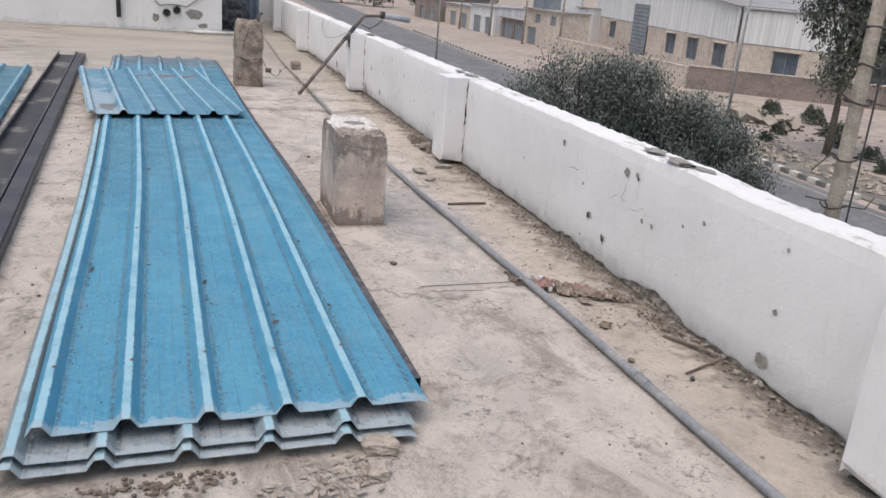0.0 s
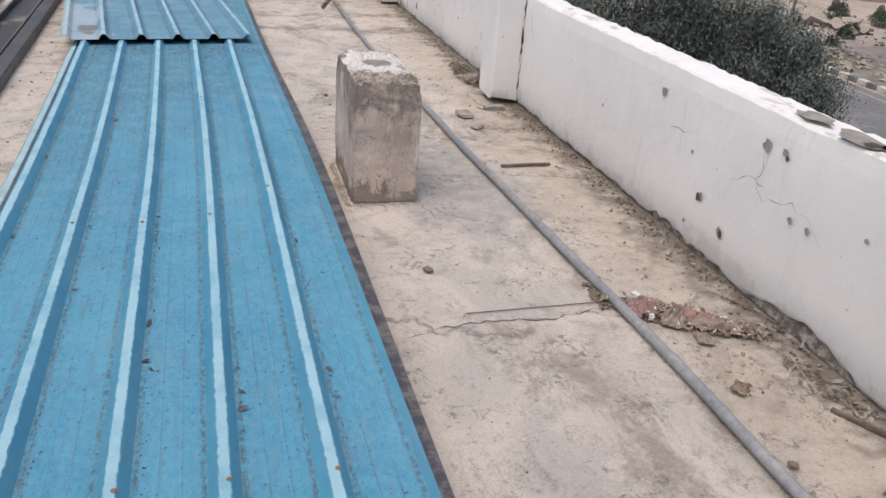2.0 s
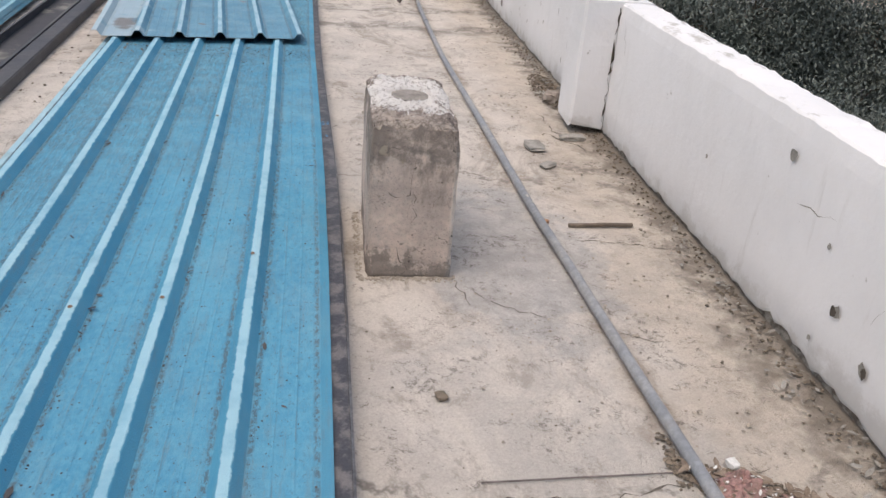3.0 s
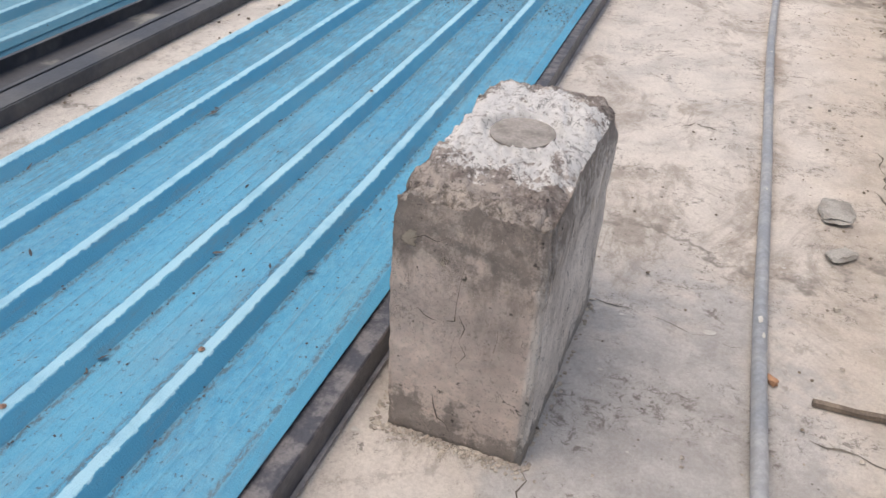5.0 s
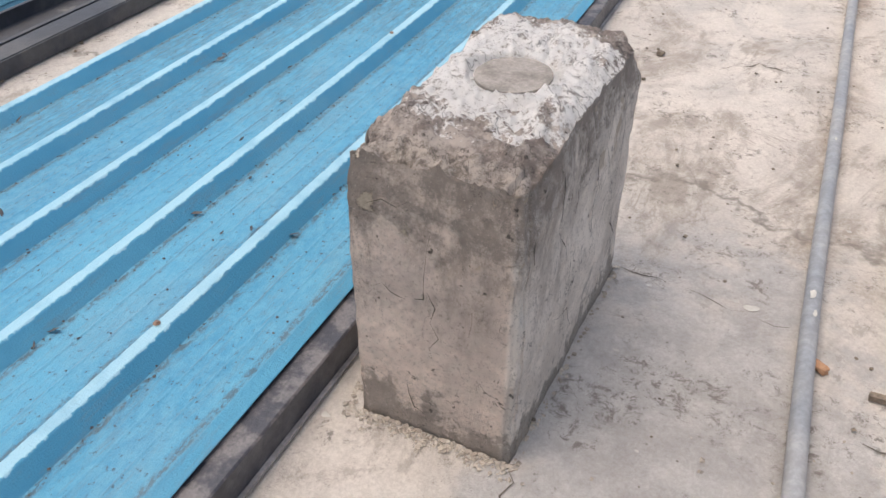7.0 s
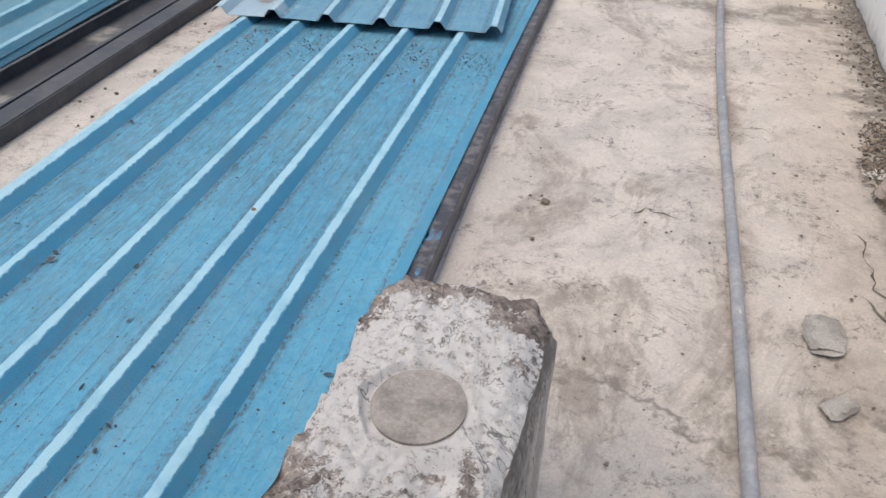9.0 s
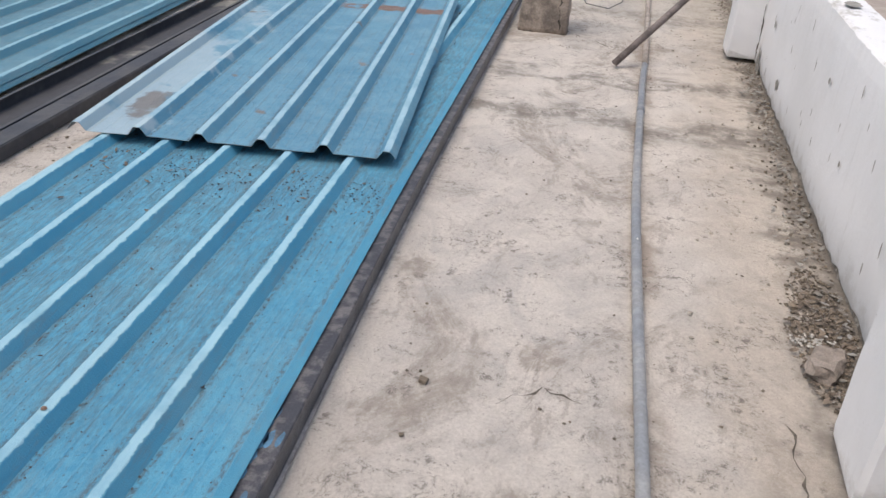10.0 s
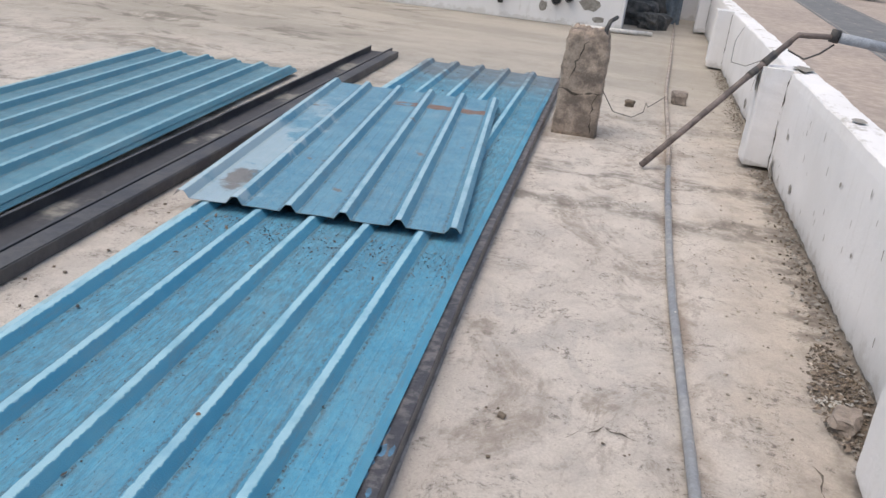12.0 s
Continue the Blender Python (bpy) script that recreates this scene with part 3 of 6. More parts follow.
def build_floor():
    bm = bmesh.new()
    xs = [FLOOR_W + 0.5 * i for i in range(19)] + [-2.0 + 0.07 * i for i in range(1, 60)]
    xs = [x for x in xs if x < OUT - 0.02] + [OUT - 0.02]
    ys = [FLOOR_S + 0.3 * i for i in range(14)] + [1.2 + 0.07 * i for i in range(1, 150)]
    ys += [ys[-1] + 0.4 * i for i in range(1, 20)]
    ys = [y for y in ys if y < FLOOR_N] + [FLOOR_N]
    rows = [[bm.verts.new((x, y, rough_z(x, y) - 0.004)) for x in xs] for y in ys]
    for a, b in zip(rows, rows[1:]):
        for i in range(len(xs) - 1):
            bm.faces.new((a[i], a[i + 1], b[i + 1], b[i])).smooth = True
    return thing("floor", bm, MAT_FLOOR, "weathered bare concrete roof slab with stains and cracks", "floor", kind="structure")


floor = build_floor()
body = thing("wall_body", boxes((FLOOR_W, OUT - 0.01, FLOOR_S, FLOOR_N, -6.6, -0.03)), MAT_BEIGE,
             "rendered body of the building below the roof slab", "building", kind="structure")

PILASTERS = ((1.50, 1.76), (5.60, 5.83), (9.0, 9.2), (13.10, 13.35), (16.6, 16.8))


def parapet_run(name, y0, y1, seed):
    """Plastered brick parapet with a ragged foot and a worn top."""
    rnd = random.Random(seed)
    bm = bmesh.new()
    n = max(4, int((y1 - y0) / 0.035))
    last = None
    for i in range(n + 1):
        y = y0 + (y1 - y0) * i / n
        w = 0.006 * noise.noise(Vector((0, y * 1.5, seed)))
        gap = 0.013 + 0.018 * noise.noise(Vector((y * 3.5, 1, seed))) + rnd.uniform(-0.007, 0.007)
        gap += 0.020 * max(0.0, noise.noise(Vector((y * 9, 3, seed))) - 0.15)
        gap += 0.040 * max(0.0, 1 - abs(y - 3.02) / 0.24) ** 0.5 + 0.022 * max(0.0, 1 - abs(y - 3.84) / 0.14) ** 0.5
        gap = max(0.006, gap)
        t = 0.60 + 0.008 * noise.noise(Vector((y * 2.2, 5, seed))) + rnd.uniform(-0.0025, 0.0025)
        prof = [(FACE + 0.022, gap + 0.004), (FACE + 0.004 + w, gap), (FACE + w, gap + 0.010), (FACE - 0.001 + w, 0.15), (FACE + w, 0.36), (FACE - 0.002 + w, 0.54),
                (FACE + 0.004 + w + rnd.uniform(0, 0.003), t - 0.010), (FACE + 0.014 + w, t - 0.002), (FACE + 0.09, t + 0.006 * noise.noise(Vector((y * 5, 9, seed)))),
                (OUT - 0.02, t - 0.004 + rnd.uniform(-0.003, 0.003)), (OUT, t - 0.02), (OUT, -0.5)]
        ring = [bm.verts.new((x, y, z)) for x, z in prof]
        if last:
            for k, (a, b, c, d) in enumerate(zip(last, last[1:], ring[1:], ring)):
                bm.faces.new((a, b, c, d)).smooth = 1 < k < 5
        else:
            first = ring
        last = ring
    bm.faces.new(first)
    bm.faces.new(last[::-1])
    bmesh.ops.recalc_face_normals(bm, faces=bm.faces)
    return thing(name, bm, MAT_WHITE, "whitewashed plastered parapet wall with a ragged dirty foot", "parapet wall", kind="structure")


def foot_mortar(y0, y1, high, seed):
    """A broken, crumbling bed of mortar that shows under the parapet's plaster."""
    rnd = random.Random(seed)
    bm = bmesh.new()
    n = int((y1 - y0) / 0.012)
    rows = []
    for i in range(n + 1):
        y = y0 + (y1 - y0) * i / n
        row = []
        for k in range(7):
            t = k / 6
            z = high * t
            x = FACE + 0.016 - 0.010 * (1 - t) + 0.006 * noise.noise(Vector((y * 22, z * 40, seed))) + rnd.uniform(-0.0015, 0.0015)
            row.append(bm.verts.new((x, y, z)))
        rows.append(row)
    for a, b in zip(rows, rows[1:]):
        for k in range(6):
            bm.faces.new((a[k], b[k], b[k + 1], a[k + 1]))
    bmesh.ops.recalc_face_normals(bm, faces=bm.faces)
    return bm


walls = [parapet_run("wall_east", y0, y1, s) for s, (y0, y1) in enumerate(((FLOOR_S, 1.62), (1.62, 5.61), (5.61, 9.1), (9.1, 13.2), (13.2, FLOOR_N)))]
for s, (y0, y1, high) in enumerate(((2.30, 3.40, 0.065), (5.95, 8.9, 0.045))):
    part("foot_mortar", foot_mortar(y0, y1, high, 70 + s), MAT_CRUMBLE, walls[1 + s], "crumbling grey mortar bared at the wall's foot", "stuff")
thing("wall_core", boxes((FACE + 0.016, OUT - 0.03, FLOOR_S, FLOOR_N - 0.02, -0.02, 0.5)), MAT_CRUMBLE, "dark bare brickwork at the parapet's foot", "wall", kind="structure")


def pilaster(y0, y1, seed):
    rnd = random.Random(seed)
    bm = bmesh.new()
    n = 12
    last = None
    for i in range(n + 1):
        z = 0.012 + (0.604 - 0.012) * i / n
        j = (rnd.uniform(0, 0.02), rnd.uniform(0, 0.02)) if i == 0 else (rnd.uniform(-0.002, 0.002), rnd.uniform(-0.002, 0.002))
        c = 0.012
        pts = [(FACE + 0.01, y0), (1.93 + c, y0 + j[0]), (1.93, y0 + c), (1.93 + j[1], y1 - c), (1.93 + c, y1), (FACE + 0.01, y1)]
        zz = [z + (rnd.uniform(0, 0.03) if i == 0 else 0) for _ in pts]
        ring = [bm.verts.new((x, y, h)) for (x, y), h in zip(pts, zz)]
        if last:
            for a, b, cc, d in zip(last, last[1:], ring[1:], ring):
                bm.faces.new((a, b, cc, d))
        last = ring
    bm.faces.new(last)
    bmesh.ops.recalc_face_normals(bm, faces=bm.faces)
    ob = thing("wall_pilaster", bm, MAT_WHITE, "whitewashed plaster pilaster on the parapet with a cracked corner", "pilaster", kind="structure")
    g = bmesh.new()
    ribbon(g, [(FACE - 0.004, y0 - 0.003, 0.02), (FACE - 0.006, y0 - 0.004, 0.3), (FACE - 0.004, y0 - 0.003, 0.58)], 0.006, (-0.7, -0.7, 0), rnd)
    part("crack", g, MAT_DARK, ob)
    return ob


for s, (y0, y1) in enumerate(PILASTERS):
    pilaster(y0, y1, 40 + s)

# Chips, holes and cracks in the parapet's plaster: y, z, size
chip_mesh = bmesh.new()
rc = random.Random(8)
for y, z, s in ((2.75, 0.44, 0.018), (3.50, 0.14, 0.028), (3.27, 0.50, 0.02), (3.65, 0.21, 0.026), (3.1, 0.32, 0.018), (2.31, 0.08, 0.05), (2.29, 0.49, 0.014),
                (2.29, 0.27, 0.02), (2.88, 0.39, 0.014), (3.72, 0.09, 0.014), (3.36, 0.49, 0.032), (4.01, 0.49, 0.03), (3.18, 0.32, 0.02), (3.75, 0.34, 0.014), (4.5, 0.3, 0.012),
                (7.3, 0.4, 0.02), (8.2, 0.12, 0.04), (8.6, 0.3, 0.03), (6.9, 0.25, 0.016), (9.9, 0.3, 0.05), (10.6, 0.12, 0.06)):
    ragged_patch(chip_mesh, (FACE - 0.0085, y, z), (0, 0.8, 0.1), (0, -0.1, 1.3), s, rc)
part("plaster_chip", chip_mesh, MAT_CHIP, walls[1], "grey bare spots where the whitewash has come off", "stuff")
hole = bmesh.new()
ragged_patch(hole, (FACE - 0.0095, 3.66, 0.205), (0, 1, 0), (0, 0, 1), 0.014, rc, 1.4)
ragged_patch(hole, (FACE - 0.0095, 3.49, 0.135), (0, 1, 0), (0, 0, 1), 0.014, rc, 1.5)
ragged_patch(hole, (FACE - 0.0095, 3.255, 0.485), (0, 1, 0), (0, 0, 1), 0.012, rc, 1.0)
part("plaster_hole", hole, MAT_DARK, walls[1], "small dark holes in the plaster", "stuff")
slits = bmesh.new()
for k in range(26):
    ragged_patch(slits, (FACE - 0.0090, rc.uniform(6.0, 8.8), rc.uniform(0.08, 0.5)), (0, 0.45, 0), (0, 0.15, 1.6), rc.uniform(0.006, 0.016), rc, 1.2, 8)
for y, z, r, tall in ((8.86, 0.05, 0.035, 2.4), (8.80, 0.03, 0.04, 1.2)):
    ragged_patch(slits, (FACE - 0.0085, y, z), (0, 1, 0), (0, 0, 1), r, rc, tall, 13)
part("plaster_slit", slits, MAT_CHIP, walls[2], "short dark slits in the whitewash", "stuff")
ck = bmesh.new()
for line in (((3.93, .38), (3.87, .395), (3.83, .385), (3.75, .41)), ((3.52, .25), (3.49, .34), (3.44, .36), (3.38, .375), (3.33, .37)), ((3.36, .36), (3.32, .33), (3.26, .345), (3.19, .37), (3.12, .35), (3.02, .30)),
             ((3.36, .49), (3.35, .42), (3.38, .375)), ((5.5, .55), (5.45, .45), (5.42, .40))):
    ribbon(ck, [(FACE - 0.009, y, z) for y, z in line], 0.0015, (-1, 0, 0), rc)
part("plaster_crack", ck, MAT_CHIP, walls[1], "fine cracks in the plaster", "stuff")
cap = bmesh.new()
for x, y, s in ((2.15, 3.26, 0.085), (2.14, 3.05, 0.10), (2.16, 2.93, 0.07), (2.17, 5.75, 0.11), (2.16, 6.0, 0.07), (2.17, 9.1, 0.12), (2.16, 7.6, 0.06)):
    ragged_patch(cap, (x, y, 0.610), (0.55, 0.1, 0), (0, 1.4, 0), s, rc, 0.9, 14)
part("worn_top", cap, MAT_CHIP, walls[1], "bare grey cement where the lime has worn off the top", "stuff")
pit = bmesh.new()
ragged_patch(pit, (2.125, 3.0, 0.6125), (1, 0, 0), (0, 1, 0), 0.035, rc, 0.8)
part("pit", pit, MAT_DARK, walls[1])

# White room wall at the far end of the roof, the recess beside it, and the closing parapets
north = thing("wall_north", boxes((-9.0, 0.93, 15.55, 15.8, 0, 2.7), (0.70, 0.93, 15.8, 18.7, 0, 2.7)), MAT_WHITE, "whitewashed rooftop room wall", "wall", kind="structure")
thing("wall_recess", boxes((0.93, OUT, 18.7, 18.9, -0.02, 2.4)), MAT_WHITE, "whitewashed end wall of the narrow recess", "wall", kind="structure")
thing("ceiling_room", boxes((-9.2, 1.05, 15.4, 18.9, 2.7, 2.82)), MAT_CHIP, "thin concrete roof of the rooftop room", "roof", kind="structure")
thing("wall_west", boxes((FLOOR_W - 0.15, FLOOR_W, FLOOR_S, FLOOR_N, -0.4, 0.6)), MAT_WHITE, "whitewashed parapet wall", "parapet wall", kind="structure")
thing("wall_south", boxes((FLOOR_W, FACE, FLOOR_S - 0.15, FLOOR_S, -0.4, 0.6)), MAT_WHITE, "whitewashed parapet wall", "parapet wall", kind="structure")

# ---- floor cracks ----
fc = bmesh.new()
rf = random.Random(3)
for w, line in ((0.0028, ((0.93, 3.20), (1.05, 3.24), (1.2, 3.27), (1.4, 3.25), (1.58, 3.29), (1.8, 3.33))),
                (0.0016, ((1.25, 4.11), (1.33, 4.02), (1.42, 3.97), (1.5, 3.93))), (0.0014, ((1.5, 3.93), (1.56, 3.9), (1.75, 3.84))),
                (0.0017, ((1.20, 4.19), (1.215, 4.14), (1.225, 4.10), (1.235, 4.03))), (0.0016, ((1.21, 4.73), (1.26, 4.735), (1.31, 4.72))), (0.0013, ((1.34, 4.725), (1.40, 4.70), (1.45, 4.70))), (0.0015, ((1.48, 4.68), (1.53, 4.69))),
                (0.003, ((1.66, 4.46), (1.8, 4.45), (1.98, 4.40))), (0.003, ((1.2, 5.75), (1.3, 5.83), (1.4, 5.8))),
                (0.004, ((1.0, 9.3), (1.3, 9.0), (1.5, 9.1))), (0.0035, ((-0.75, 4.2), (-0.62, 4.3), (-0.5, 4.25)))):
    ribbon(fc, [(x, y, 0.0035) for x, y in line], w, (0, 0, 1), rf)
for v in fc.verts:
    v.co.z = rough_z(v.co.x, v.co.y) - 0.0022
part("crack", fc, MAT_CRACK, floor, "thin dark cracks across the slab", "stuff")


splat = bmesh.new()
for x, y, s_ in ((1.462, 4.715, 0.018), (1.432, 4.722, 0.010), (1.30, 4.64, 0.010), (1.275, 4.70, 0.007), (1.27, 4.50, 0.008), (1.52, 4.18, 0.009), (1.565, 4.10, 0.008), (1.60, 5.05, 0.008), (1.36, 4.30, 0.005), (0.90, 4.16, 0.010), (1.68, 4.15, 0.006)):
    ragged_patch(splat, (x, y, 0.0036), (1, 0, 0), (0, 1, 0), s_, rf, 0.7, 10)
for v in splat.verts:
    v.co.z = rough_z(v.co.x, v.co.y) - 0.0020
part("paint_dab", splat, MAT_KERB_W, floor, "spilt white paint dabs", "stuff")


# ---- profiled roofing sheets ----
PITCH = 0.208
BEND = ((2.0, -0.010), (4.6, 0.011), (7.2, -0.008), (11.5, -0.012))


def bend(y):
    """How far the stack has slid sideways at y."""
    for (a, u), (b, v) in zip(BEND, BEND[1:]):
        if a <= y <= b:
            t = (y - a) / (b - a)
            return u + (v - u) * t * t * (3 - 2 * t)
    return 0.0


def sheet_profile(last_rib):
    """Points across a sheet: five pans between six ribs, the outer two half ribs; the pans have two faint stiffener lines."""
    pts = [(-0.034, 0.0)]
    for k in range(6):
        c = k * PITCH
        pts += [(c - 0.030, 0.002) if k == 0 else (c - 0.032, 0.0), (c - 0.013, 0.027), (c - 0.010, 0.029), (c + 0.010, 0.029), (c + 0.013, 0.027), (c + 0.032, 0.0)]
        if k < 5:
            pts += [(c + 0.078, 0.0), (c + 0.082, 0.0010), (c + 0.086, 0.0), (c + 0.122, 0.0), (c + 0.126, 0.0010), (c + 0.130, 0.0)]
    if last_rib:
        pts[-1] = (5 * PITCH + 0.030, 0.006)
    else:
        pts = pts[:-6] + [(5 * PITCH - 0.030, 0.0), (5 * PITCH - 0.006, -0.009)]
    return pts[1:]


def sheet(length, material, at, label, seed, sag=0.004, lift=0.0, name="roofing_sheet", screws=(), last_rib=True, wide=1.0, bent=False):
    """A thin profiled metal sheet, 1.1 m wide, that lies along +y from its near end."""
    rnd = random.Random(seed)
    prof = sheet_profile(last_rib)
    bm = bmesh.new()
    n = int(length / 0.16)
    flat = bm.verts.layers.float_vector.new("flat")
    top, low = [], []
    for i in range(n + 1):
        y = length * i / n
        rt, rl = [], []
        for j, (x, z) in enumerate(prof):
            e = 0.0012 * noise.noise(Vector((x * 3, y * 1.2, seed))) + sag * noise.noise(Vector((x * 0.8, y * 0.5, seed + 7)))
            ex = 0.0014 * noise.noise(Vector((x * 2 + 5, y * 1.7, seed))) + x * (wide - 1)
            if bent:
                ex += bend(y + at.translation.y) - 0.005 * (1 - x) * y
            ey = 0.004 * noise.noise(Vector((x * 9, 4.0, seed))) if i in (0, n) else 0.0
            if i == 0:
                e += lift * noise.noise(Vector((x * 7, 1.5, seed)))
            rt.append(bm.verts.new((x + ex, y + ey, z + e + 0.0016)))
            rl.append(bm.verts.new((x + ex, y + ey, z + e)))
            rt[-1][flat] = rl[-1][flat] = (x, y, z)
        top.append(rt)
        low.append(rl)
    for i in range(n):
        for j in range(len(prof) - 1):
            bm.faces.new((top[i][j], top[i][j + 1], top[i + 1][j + 1], top[i + 1][j]))
            f = bm.faces.new((low[i][j], low[i + 1][j], low[i + 1][j + 1], low[i][j + 1]))
            f.material_index = 1
        for j in (0, len(prof) - 1):
            f = bm.faces.new((top[i][j], top[i + 1][j], low[i + 1][j], low[i][j]))
    for i in (0, n):
        for j in range(len(prof) - 1):
            f = bm.faces.new((top[i][j], low[i][j], low[i][j + 1], top[i][j + 1]))
            f.material_index = 1
    bmesh.ops.recalc_face_normals(bm, faces=bm.faces)
    ob = thing(name, bm, [material, MAT_SHEET_BACK], label, "roofing sheet", "stack of roofing sheets", at=at)
    for k, y in screws:
        s = bmesh.new()
        for r, z0, z1 in ((0.0065, 0.0, 0.0012), (0.0035, 0.0012, 0.0035)):
            m = Matrix.Translation((k * PITCH, y, 0.0310 + (z0 + z1) / 2 + 0.002))
            bmesh.ops.create_cone(s, cap_ends=True, segments=10, radius1=r, radius2=r * 0.85, depth=z1 - z0, matrix=m)
        part("screw", s, MAT_RUST, ob, "rusted roofing screw")
    return ob


HEAD = 1.7
sheet(8.7, MAT_GREY_SHEET, pose(-0.215, 2.10, 0.028, 0, 0, HEAD), "dirty blue profiled steel roofing sheet at the bottom of the stack", 11, 0.0008, last_rib=False, bent=True)
sheet(8.7, MAT_GREY_SHEET, pose(-0.211, 2.13, 0.0455, 0, 0, HEAD), "grey-edged blue profiled steel roofing sheet inside the stack", 12, 0.0008, last_rib=False, bent=True)
main_sheet = sheet(8.5, MAT_BLUE, pose(-0.156, 2.20, 0.078, 0, 0, HEAD), "sky-blue profiled steel roofing sheet lying on top of the stack", 13, 0.0012,
                   screws=((0, .33), (1, .34), (2, .36), (3, .35), (4, .34), (2, 1.62), (4, 1.9), (3, 3.12), (1, 1.64), (3, 1.66)), last_rib=False, bent=True)
sheet(2.55, MAT_BLUE_OLD, pose(-0.415, 6.61, 0.114, 0, 0, 7.0), "faded blue roofing sheet with worn patches, askew on the stack", 14, 0.002,
      lift=0.004, screws=((2, 0.9), (4, 1.3)), wide=1.035)
sheet(5.7, MAT_BLUE_SIDE, pose(-1.96, 3.95, 0.022, 0, 0, 4.2), "dusty blue profiled roofing sheet lying flat on the slab", 15, 0.002, wide=1.05)
sheet(5.7, MAT_BLUE_SIDE, pose(-1.97, 3.90, 0.044, 0, 0, 4.2), "dusty blue profiled roofing sheet on top of another one", 16, 0.002, wide=1.05, screws=((4, 3.0), (3, 2.0)))


# ---- steel channels ----
def extrude_profile(prof, length, step=0.5, seed=0, wob=0.002):
    bm = bmesh.new()
    n = max(2, int(length / step))
    last = None
    for i in range(n + 1):
        y = length * i / n
        ring = [bm.verts.new((x + wob * noise.noise(Vector((y, 1, seed))), y, z + wob * noise.noise(Vector((y, 2, seed))))) for x, z in prof]
        if last:
            for k in range(len(prof)):
                m = (k + 1) % len(prof)
                bm.faces.new((last[k], last[m], ring[m], ring[k]))
        else:
            first = ring
        last = ring
    bm.faces.new(first)
    bm.faces.new(last)
    bmesh.ops.recalc_face_normals(bm, faces=bm.faces)
    return bm


T = 0.004
def channel(pieces, length, at, seed, label):
    """A rolled steel channel of a web and its lipped flanges."""
    ob = empty("steel_channel", label, "steel channel", at=at, group="steel channels")
    for name, prof in pieces:
        part(name, extrude_profile(prof, length, seed=seed), MAT_WEB if name == "web" else MAT_BLACK, ob)
    return ob


def flange(x, h, lip):
    """An upright flange at x with a lip turned inward (lip < 0: towards -x)."""
    t = T if lip > 0 else -T
    return [(x, 0), (x + t, 0), (x + t, h - T), (x + lip, h - T), (x + lip, h), (x, h)]


channel((("web", [(T, 0), (0.205 - T, 0), (0.205 - T, T), (T, T)]), ("flange", flange(0, 0.052, 0.015)), ("flange", flange(0.205, 0.052, -0.015))),
        8.5, pose(-0.775, 2.75, 0.002, 0, 0, 2.75), 2, "wide black-painted steel channel lying flat, dusty inside")
channel((("web", [(T, 0), (0.085, 0), (0.085, T), (T, T)]), ("flange", flange(0, 0.050, 0.080)), ("flange", [(0.085, 0), (0.089, 0), (0.089, 0.049), (0.085, 0.049)])),
        8.3, pose(-0.563, 2.8, 0.002, 0, 0, 2.75), 3, "narrow black steel purlin lying against a wide channel")
EDGE = [(0, 0), (0.062, 0), (0.062, 0.057), (0.059, 0.060), (0, 0.060), (0, 0.056), (0.058, 0.056), (0.058, T), (0, T)]
purlin = thing("steel_purlin", extrude_profile(EDGE, 8.47, seed=4), [MAT_PURLIN, MAT_STEELDARK], "rust-bloomed black steel purlin under the edge of the sheets", "steel purlin", "steel channels", at=pose(0.8378, 2.40, 0.002, 0, 0, 1.65))
for v in purlin.data.vertices:
    v.co.x += 0.008 + 1.8 * bend(v.co.y + 2.40)
for f in purlin.data.polygons:
    f.material_index = 0 if f.normal.z > 0.7 else 1
lip = part("bottom_lip", extrude_profile([(0.0625, 0.0), (0.071, 0.0), (0.071, 0.005), (0.0625, 0.005)], 8.47, seed=4), MAT_LIP, purlin, "pale bare steel lip")
for v in lip.data.vertices:
    v.co.x += 0.008 + 1.8 * bend(v.co.y + 2.40)
rp = random.Random(12)
smear = bmesh.new()
for k in range(9):
    ragged_patch(smear, (rp.uniform(0.012, 0.05), 3.02 + rp.uniform(-0.16, 0.10), 0.0606), (0.5, 0.2, 0), (0, 1.5, 0), rp.uniform(0.012, 0.03), rp, 1.0, 9)
for v in smear.verts:
    v.co.x += 0.008 + 1.8 * bend(v.co.y + 2.40)
part("paint_smear", smear, MAT_SMEAR, purlin, "smears of sky-blue paint", "stuff")
for y in (2.75, 5.2, 8.0, 10.4):
    thing("timber_bearer", boxes((-0.22 - 0.030 * (y - 2), 0.80 - 0.030 * (y - 2), y, y + 0.06, 0.0, 0.026), bevel=0.004), MAT_WOOD,
          "weathered timber bearer under the sheet stack", "timber bearer", "bearers under the sheets")


